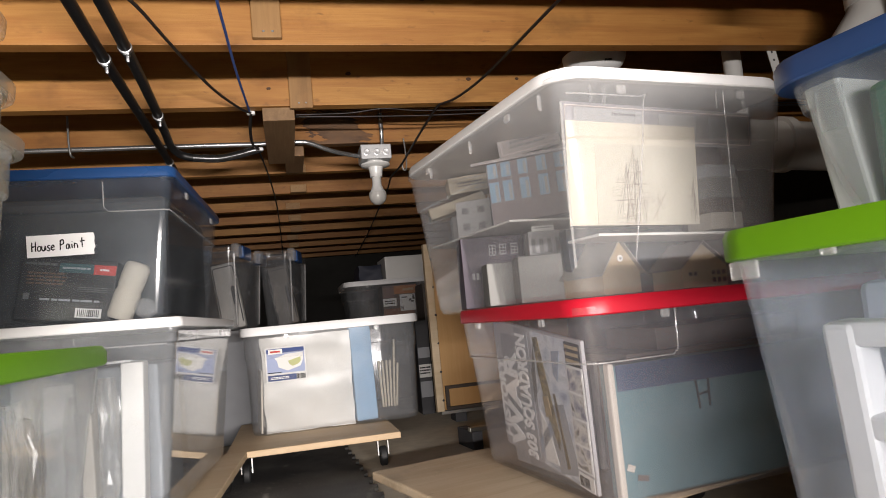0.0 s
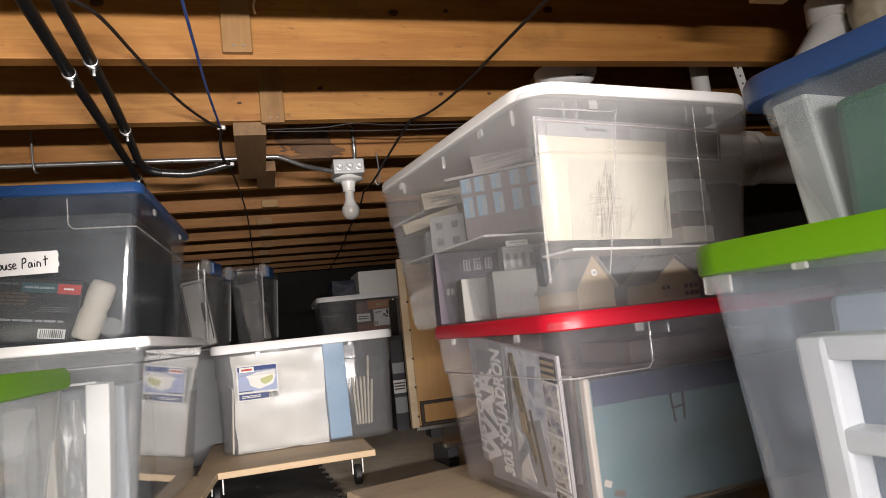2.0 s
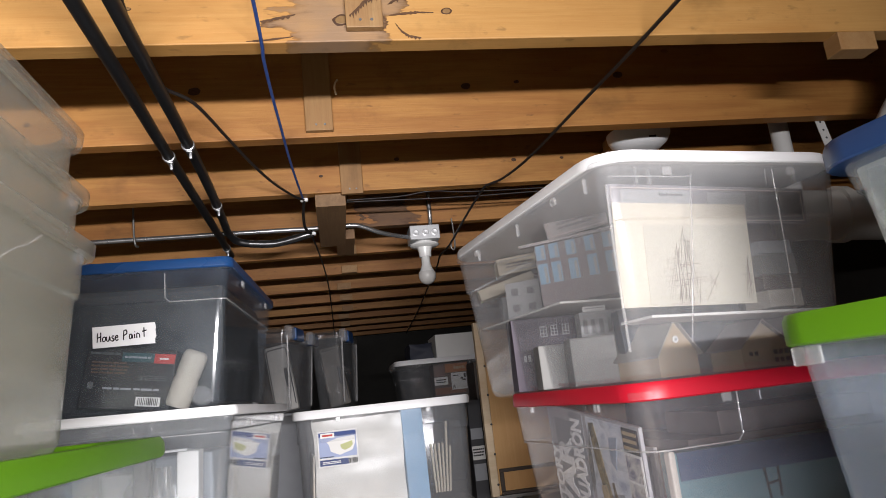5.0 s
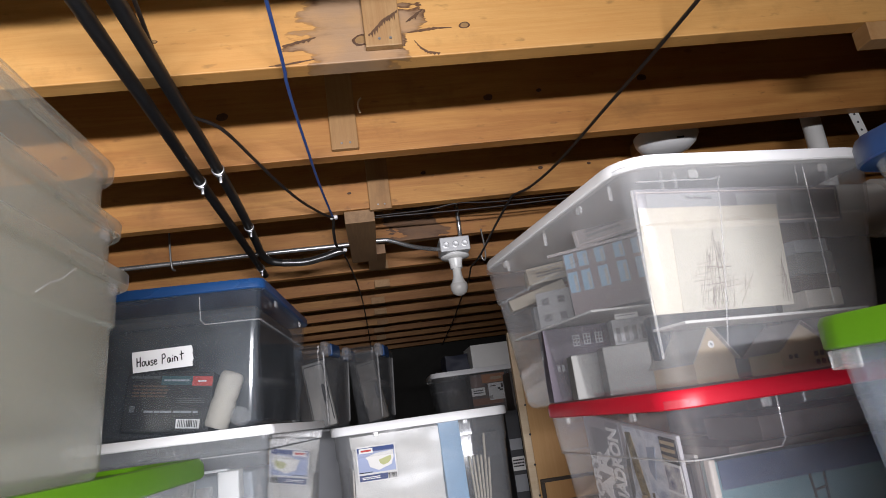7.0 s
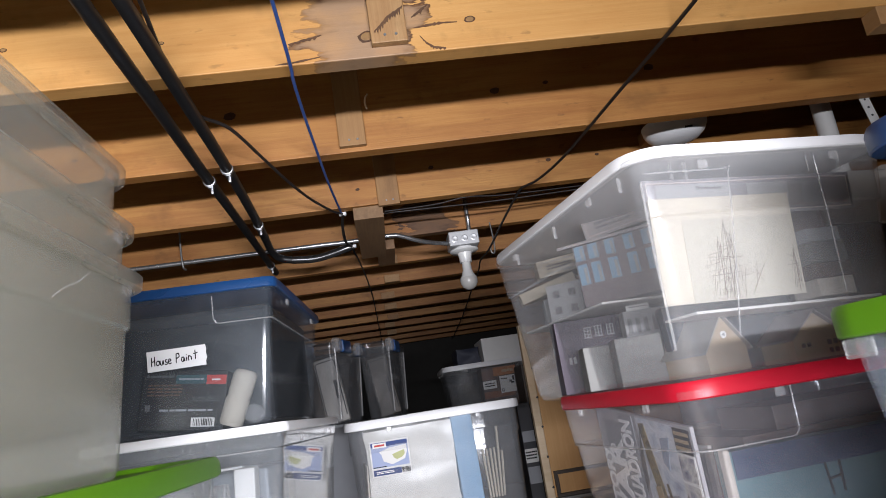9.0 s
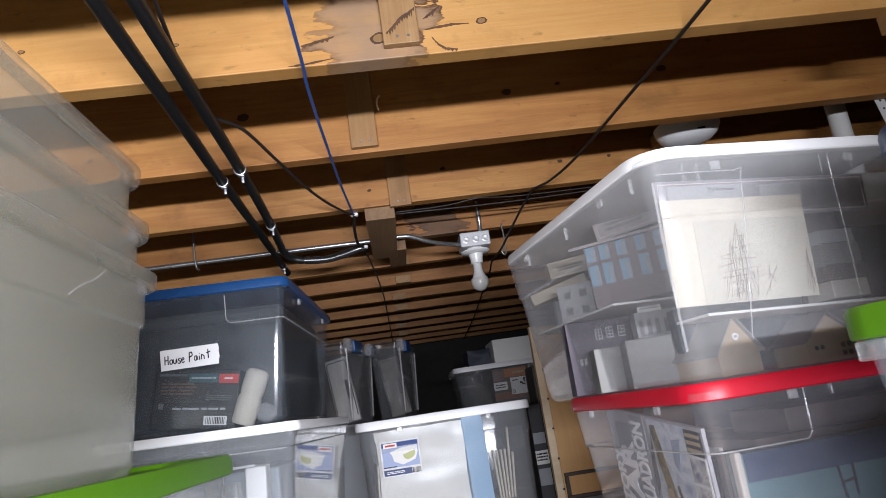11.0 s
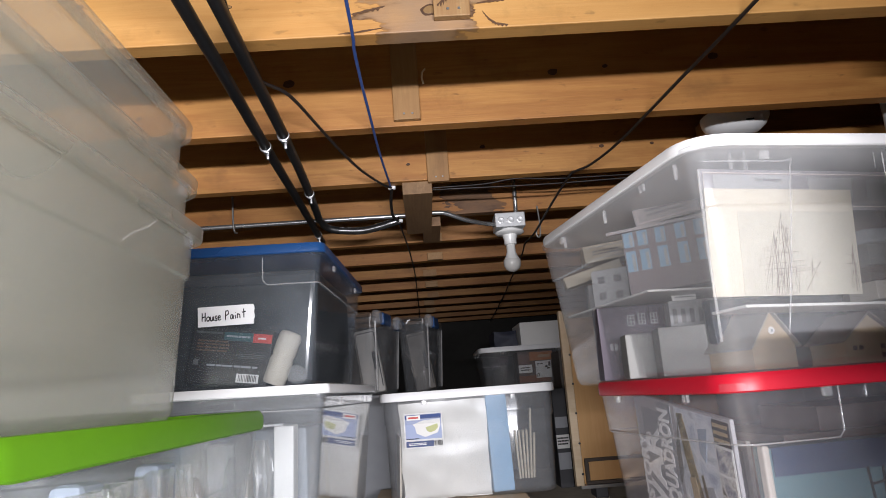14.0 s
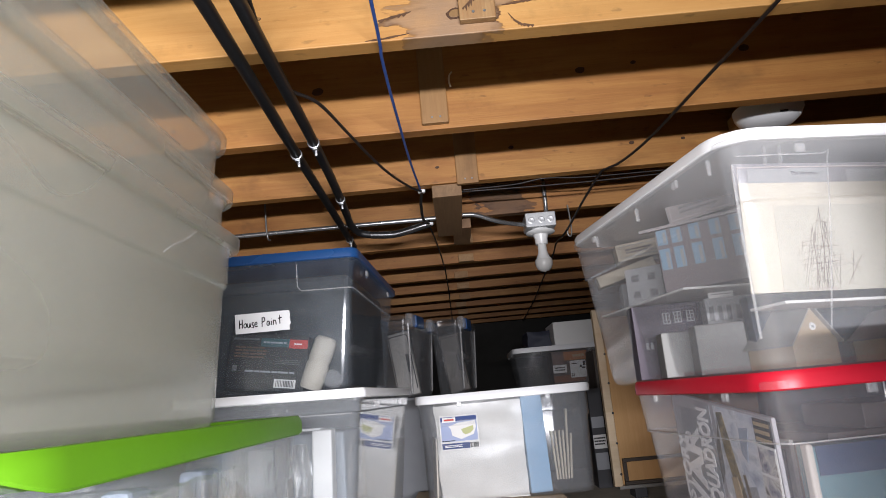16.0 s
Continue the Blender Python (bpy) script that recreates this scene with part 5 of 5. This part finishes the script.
tagged(part("conduit", tube([(0.340, 2.215, 0.965), (0.340, 2.20, 1.0), (0.339, 2.195, 1.05), (0.338, 2.19, 1.12)], 0.0075, 10), M_GALV, smooth=60), "steel conduit rising from the junction box", "conduit", "steel conduits")


def bulb_fixture():
    root = thing("bulb_fixture", pose(0.317, 2.25, 0.914, 0, 0, 0), "bare unlit bulb in a porcelain holder under a steel junction box", "light fixture")
    part("junction_box", box((0.104, 0.10, 0.050), (0, 0, 0.031), 0.003), M_BOXSTEEL, root)
    for x in (-0.032, 0.002, 0.034):
        bm = lathe([(0, 0), (0.012, 0), (0.012, 0.0012), (0.009, 0.002), (0, 0.0012)], 16)
        bm.transform(Matrix.Translation((x, -0.05, 0.029)) @ Matrix.Rotation(radians(90), 4, "X"))
        part("knockout", bm, M_BOXSTEEL, root)
    part("lampholder", lathe([(0, 0.006), (0.030, 0.006), (0.030, -0.001), (0.050, -0.002), (0.051, -0.007), (0.046, -0.011), (0.026, -0.014), (0.022, -0.030), (0.021, -0.048), (0, -0.048)], 28), M_PORCELAIN, root, "white porcelain lampholder", smooth=50)
    part("bulb_base", lathe([(0, -0.046), (0.015, -0.048), (0.016, -0.075), (0.021, -0.09), (0.0275, -0.102), (0, -0.102)], 28), M_PORCELAIN, root, "white plastic bulb base", smooth=50)
    part("bulb", lathe([(0, -0.1), (0.029, -0.1015), (0.0305, -0.112), (0.029, -0.124), (0.0235, -0.135), (0.014, -0.1425), (0.006, -0.145), (0, -0.1455)], 28), M_GLASSBULB, root, "frosted white bulb globe, switched off", smooth=60)


bulb_fixture()
for x0, x1, y, zb in ((0.046, 0.108, J1, 0.997), (-0.042, 0.019, J1 + SPACING, 0.990), (0.034, 0.096, J1 + 2 * SPACING, 0.969)):
    root = thing("block", pose((x0 + x1) / 2, y - 0.008, zb), "short upright timber block nailed to a joist", "block", "joist blocks")
    h = ZB + JH - zb - 0.004
    part("timber", box((x1 - x0, 0.015, h), (0, 0, h / 2), 0.0015), M_BLOCK_WET if y == J1 else M_BLOCK, root)
    for x in (-0.007, 0.012):
        bm = lathe([(0, 0), (0.0028, 0), (0.0022, 0.001), (0, 0.001)], 10)
        bm.transform(Matrix.Translation((x, -0.0074, 0.014)) @ Matrix.Rotation(radians(90), 4, "X"))
        part("nail", bm, M_ZINC, root)
for k in range(4, 11):
    tagged(part("flat_block", box((0.07, 0.03, 0.034), (0.045 + 0.012 * (k % 3), J1 + k * SPACING - 0.016, ZB + 0.010 + 0.006 * (k % 2)), 0.0015), M_BLOCK_Y), "short timber offcut nailed to a joist", "block", "joist blocks")
tagged(part("flat_block", box((0.086, 0.494, 0.037), (0.002, 2.067, 0.9605), 0.0015), M_BLOCK_DARK), "flat timber block under two joists", "block", "joist blocks")
tagged(part("flat_block", box((0.062, 0.25, 0.037), (0.046, 2.345, 0.9615), 0.0015), M_BLOCK_DARK), "flat timber block under two joists", "block", "joist blocks")
tagged(part("flat_block", box((0.080, 0.040, 0.037), (1.012, 1.021, 0.9618), 0.0015), M_BLOCK_Y), "short offcut of timber nailed under a joist", "block", "joist blocks")

tagged(part("wood_sliver", tube([(0.030, 1.366, 1.062), (0.027, 1.360, 1.074), (0.029, 1.358, 1.086), (0.035, 1.362, 1.096)], 0.0022, 6), M_SLIVER, smooth=60), "pale curled wood sliver sticking out beside a block", "wood sliver", "joist blocks")
# wires
WIRES = (
    ("blue_cable", M_WIREBLUE, 0.0030, "thin blue network cable slung under the joists", ((-0.09, -2.3, 0.972), (-0.090, 0.62, 0.972), (-0.095, 1.06, 0.971), (-0.091, 1.34, 0.970), (-0.086, 1.56, 0.970), (-0.075, 1.83, 0.974))),
    ("black_cable", M_WIREBLACK, 0.0035, "black cable sagging under the joists", ((-0.25, 0.62, 1.02), (-0.264, 0.79, 0.985), (-0.286, 1.03, 0.966), (-0.280, 1.123, 0.970), (-0.240, 1.195, 0.971), (-0.208, 1.356, 0.970), (-0.181, 1.505, 0.970), (-0.145, 1.661, 0.970), (-0.098, 1.80, 0.972), (-0.072, 1.845, 0.973))),
    ("black_cable", M_WIREBLACK, 0.0045, "black cable looped below a joist", ((-0.072, 1.845, 0.972), (-0.080, 1.93, 0.955), (-0.080, 2.03, 0.938), (-0.066, 2.10, 0.940))),
    ("black_cable", M_WIREBLACK, 0.0030, "thin black cable running to the back of the crawl space", ((-0.066, 2.11, 0.938), (-0.055, 2.4, 0.955), (-0.04, 2.9, 0.972), (-0.03, 3.6, 0.972), (-0.03, 5.9, 0.974))),
    ("black_cable", M_WIREBLACK, 0.0036, "black cable hanging under the joists", ((0.60, -0.6, 0.97), (0.60, 0.4, 0.972), (0.579, 0.94, 0.974), (0.553, 1.244, 0.972), (0.525, 1.577, 0.972), (0.490, 1.735, 0.970), (0.463, 1.79, 0.972), (0.449, 1.83, 0.970), (0.42, 2.0, 0.93), (0.40, 2.22, 0.895), (0.41, 2.5, 0.92), (0.47, 3.0, 0.972), (0.50, 3.6, 0.972), (0.55, 4.6, 0.972), (0.6, 6.0, 0.972))),
    ("thin_wire", M_WIREBLACK, 0.0022, "dark wire lying along a joist bottom", ((0.05, 1.855, 0.968), (0.20, 1.868, 0.974), (0.30, 1.858, 0.982), (0.42, 1.866, 0.976), (0.75, 1.86, 0.973), (1.3, 1.86, 0.973), (2.1, 1.86, 0.973))),
    ("thin_wire", M_WIREBLACK, 0.0024, "dark wire lying along a joist bottom", ((0.03, 1.885, 0.972), (0.4, 1.895, 0.970), (0.8, 1.88, 0.971), (1.4, 1.885, 0.972), (2.1, 1.88, 0.972))),
    ("wire_hook", M_WIREGREY, 0.0028, "bent wire hook hanging from a joist", ((0.417, 2.215, 0.99), (0.420, 2.212, 0.93), (0.418, 2.210, 0.888), (0.411, 2.208, 0.876), (0.404, 2.206, 0.886), (0.406, 2.206, 0.905))),
    ("wire_hook", M_WIREGREY, 0.0032, "bent wire hook holding the conduit", ((-0.617, 2.14, 1.07), (-0.615, 2.138, 0.99), (-0.612, 2.14, 0.955), (-0.611, 2.15, 0.948), (-0.610, 2.165, 0.950))),
)
for nm, mat, r, lab, pts in WIRES:
    tagged(part(nm, tube(pts, r, 8), mat, smooth=60), lab, "cable" if "cable" in nm else "wire")
for x, y, z in ((-0.072, 1.850, 0.974), (-0.062, 2.115, 0.942)):
    bm = box((0.022, 0.016, 0.010), (x, y, z), 0.003)
    tagged(part("cable_clip", bm, M_WHITE), "small white plastic cable clip", "cable clip", "cable clips")


def ceiling_alarm():
    root = thing("smoke_alarm", pose(0.868, 1.64, 0.993), "round white smoke alarm between two joists", "smoke alarm")
    part("mount_block", box((0.11, 0.365, 0.037), (0.02, -0.014, 0.075), 0.001), M_BLOCK_Y, root, "timber mounting block")
    part("dome", lathe([(0, 0.0), (0.035, 0.002), (0.060, 0.009), (0.077, 0.023), (0.086, 0.040), (0.088, 0.056), (0, 0.056)], 32), M_WHITE, root, smooth=50)
    part("slot", box((0.020, 0.004, 0.006), (0.004, -0.070, 0.018)), C_DARK, root)


ceiling_alarm()


def ringed_pipe(name, pts, r, material, label, category, collars=()):
    root = thing(name, pose(0, 0, 0), label, category, "drain pipes")
    part("pipe", tube(pts, r, 20), material, root, smooth=60)
    for p, q, rr in collars:
        part("collar", tube([p, q], rr, 20, smooth=1), material, root, smooth=40)


ringed_pipe("drain_pipe", [(1.345, 1.2, 1.2), (1.345, 1.2, 1.03), (1.335, 1.2, 0.97), (1.275, 1.22, 0.88), (1.235, 1.24, 0.80)], 0.043, M_PVC, "white plastic drain pipe with a coupling", "drain pipe", (((1.345, 1.2, 1.045), (1.345, 1.2, 0.99), 0.051),))
ringed_pipe("drain_pipe", [(1.275, 1.6, 1.2), (1.275, 1.6, 0.7)], 0.025, M_PVC, "white plastic vent pipe standing behind the bins", "drain pipe")
ringed_pipe("drain_pipe", [(1.0, 1.42, 0.735), (1.5, 1.40, 0.70), (2.1, 1.38, 0.68)], 0.062, C_DIMPIPE, "grey plastic drain pipe running along behind the bins", "drain pipe", (((1.222, 1.411, 0.720), (1.246, 1.410, 0.718), 0.071),))
bm = bmesh.new()
bmesh.ops.create_icosphere(bm, subdivisions=4, radius=0.062)
for v in bm.verts:
    v.co *= 1 + 0.14 * noise.noise(v.co * 26) + 0.07 * noise.noise(v.co * 70)
ob = part("foam_lump", bm, M_FOAM, smooth=60)
ob.matrix_basis = pose(1.375, 1.10, 0.972)
tagged(ob, "lump of set yellowish spray foam against the drain pipe", "spray foam")
root = thing("hanger_strap", pose(1.29, 1.4465, 0.905, 0, -10, 0), "perforated steel hanger strap", "hanger strap")
part("strap", box((0.026, 0.002, 0.13), (0, 0, 0.055)), colour("bright_galvanising", (0.62, 0.62, 0.60), 0.4), root)
for i in range(5):
    bm = lathe([(0, 0), (0.003, 0), (0.003, 0.0006), (0, 0.0006)], 10)
    bm.transform(Matrix.Translation((0, -0.001, 0.008 + 0.022 * i)) @ Matrix.Rotation(radians(90), 4, "X"))
    part("hole", bm, C_DARK, root)

# ---- water streaks on the stained joist and its block ----


def streak(points, width, y, seed, teeth=0.0):
    """A thin dark run of dried water on an upright face, ragged along its lower edge."""
    rnd, bm = random.Random(seed), bmesh.new()
    fine = []
    for (xa, za), (xb, zb) in zip(points, points[1:]):
        fine += [(xa + (xb - xa) * k / 6, za + (zb - za) * k / 6) for k in range(6)]
    fine.append(points[-1])
    rows = []
    for i, (x, z) in enumerate(fine):
        w = width * (0.25 + math.sin(math.pi * min(1.0, (i + 0.5) / len(fine)))) * rnd.uniform(0.55, 1.2)
        drop = teeth * rnd.random() * (i % 2)
        rows.append([bm.verts.new((x, y, z + w / 2)), bm.verts.new((x, y, z - w / 2 - drop))])
    for a, b in zip(rows, rows[1:]):
        bm.faces.new((a[0], b[0], b[1], a[1]))
    bm.normal_update()
    bmesh.ops.solidify(bm, geom=bm.faces[:], thickness=0.0004)
    return tagged(part("water_streak", bm, M_STREAK), "dark brown dried water streak on timber", "water stain", "water streaks", "structure")


streak(((0.120, 1.027), (0.147, 1.030), (0.170, 1.032), (0.198, 1.031)), 0.0045, J1 - 0.0006, 1)
streak(((0.120, 1.048), (0.135, 1.058), (0.152, 1.071)), 0.0042, J1 - 0.0006, 2, 0.006)
streak(((0.130, 1.012), (0.140, 0.996), (0.152, 0.987), (0.172, 0.984)), 0.0036, J1 - 0.0006, 3, 0.004)
streak(((-0.118, 0.983), (-0.091, 0.984), (-0.042, 0.990)), 0.0032, J1 - 0.0006, 4)
streak(((-0.094, 1.019), (-0.061, 1.025), (-0.036, 1.031)), 0.0036, J1 - 0.0006, 5, 0.005)
streak(((0.052, 1.018), (0.066, 1.030), (0.080, 1.044), (0.094, 1.052), (0.106, 1.062)), 0.006, J1 - 0.0160, 6, 0.012)
# ---- knots in the timber ----
for x, y, z, r in ((0.221, J1, 1.034, 0.010), (-0.30, J1, 1.045, 0.005), (0.335, J1 + SPACING, 1.093, 0.012), (0.46, J1 + SPACING, 1.10, 0.007), (-0.28, J1 + SPACING, 1.10, 0.014), (0.72, J1 + SPACING, 1.11, 0.013),
                   (-0.55, J1, 1.06, 0.006), (0.62, J1, 1.075, 0.008), (-0.62, J1 + SPACING, 1.035, 0.007), (0.20, J1 + 2 * SPACING, 1.07, 0.008), (-0.02, J1 + 2 * SPACING, 1.03, 0.006), (0.55, J1 + 2 * SPACING, 1.05, 0.008), (0.70, J1 + 2 * SPACING, 1.05, 0.006), (0.04, J1, 1.02, 0.016)):
    r *= 0.8
    place = Matrix.Translation((x, y, z)) @ Matrix.Rotation(radians(90), 4, "X") @ Matrix.Rotation(radians(900 * r), 4, "Z") @ Matrix.Diagonal((1.25, 0.85, 1, 1))
    bm = lathe([(r * 0.55, 0), (r, 0), (r * 0.92, 0.0007), (r * 0.62, 0.0007)], 14)
    for v in bm.verts:
        v.co.xy *= 1 + 0.22 * noise.noise(Vector((v.co.x * 160 + x * 9, v.co.y * 160, 3)))
    bm.transform(place)
    knot = tagged(part("knot", bm, M_KNOT), "dark brown knot in a pine joist", "knot", "timber knots", "structure")
    bm = lathe([(0, 0.0006), (r * 0.72, 0.0006), (r * 0.64, 0.0011), (0, 0.0011)], 12)
    bm.transform(place)
    part("heart", bm, M_KNOTHEART if y == J1 else M_KNOT, knot)
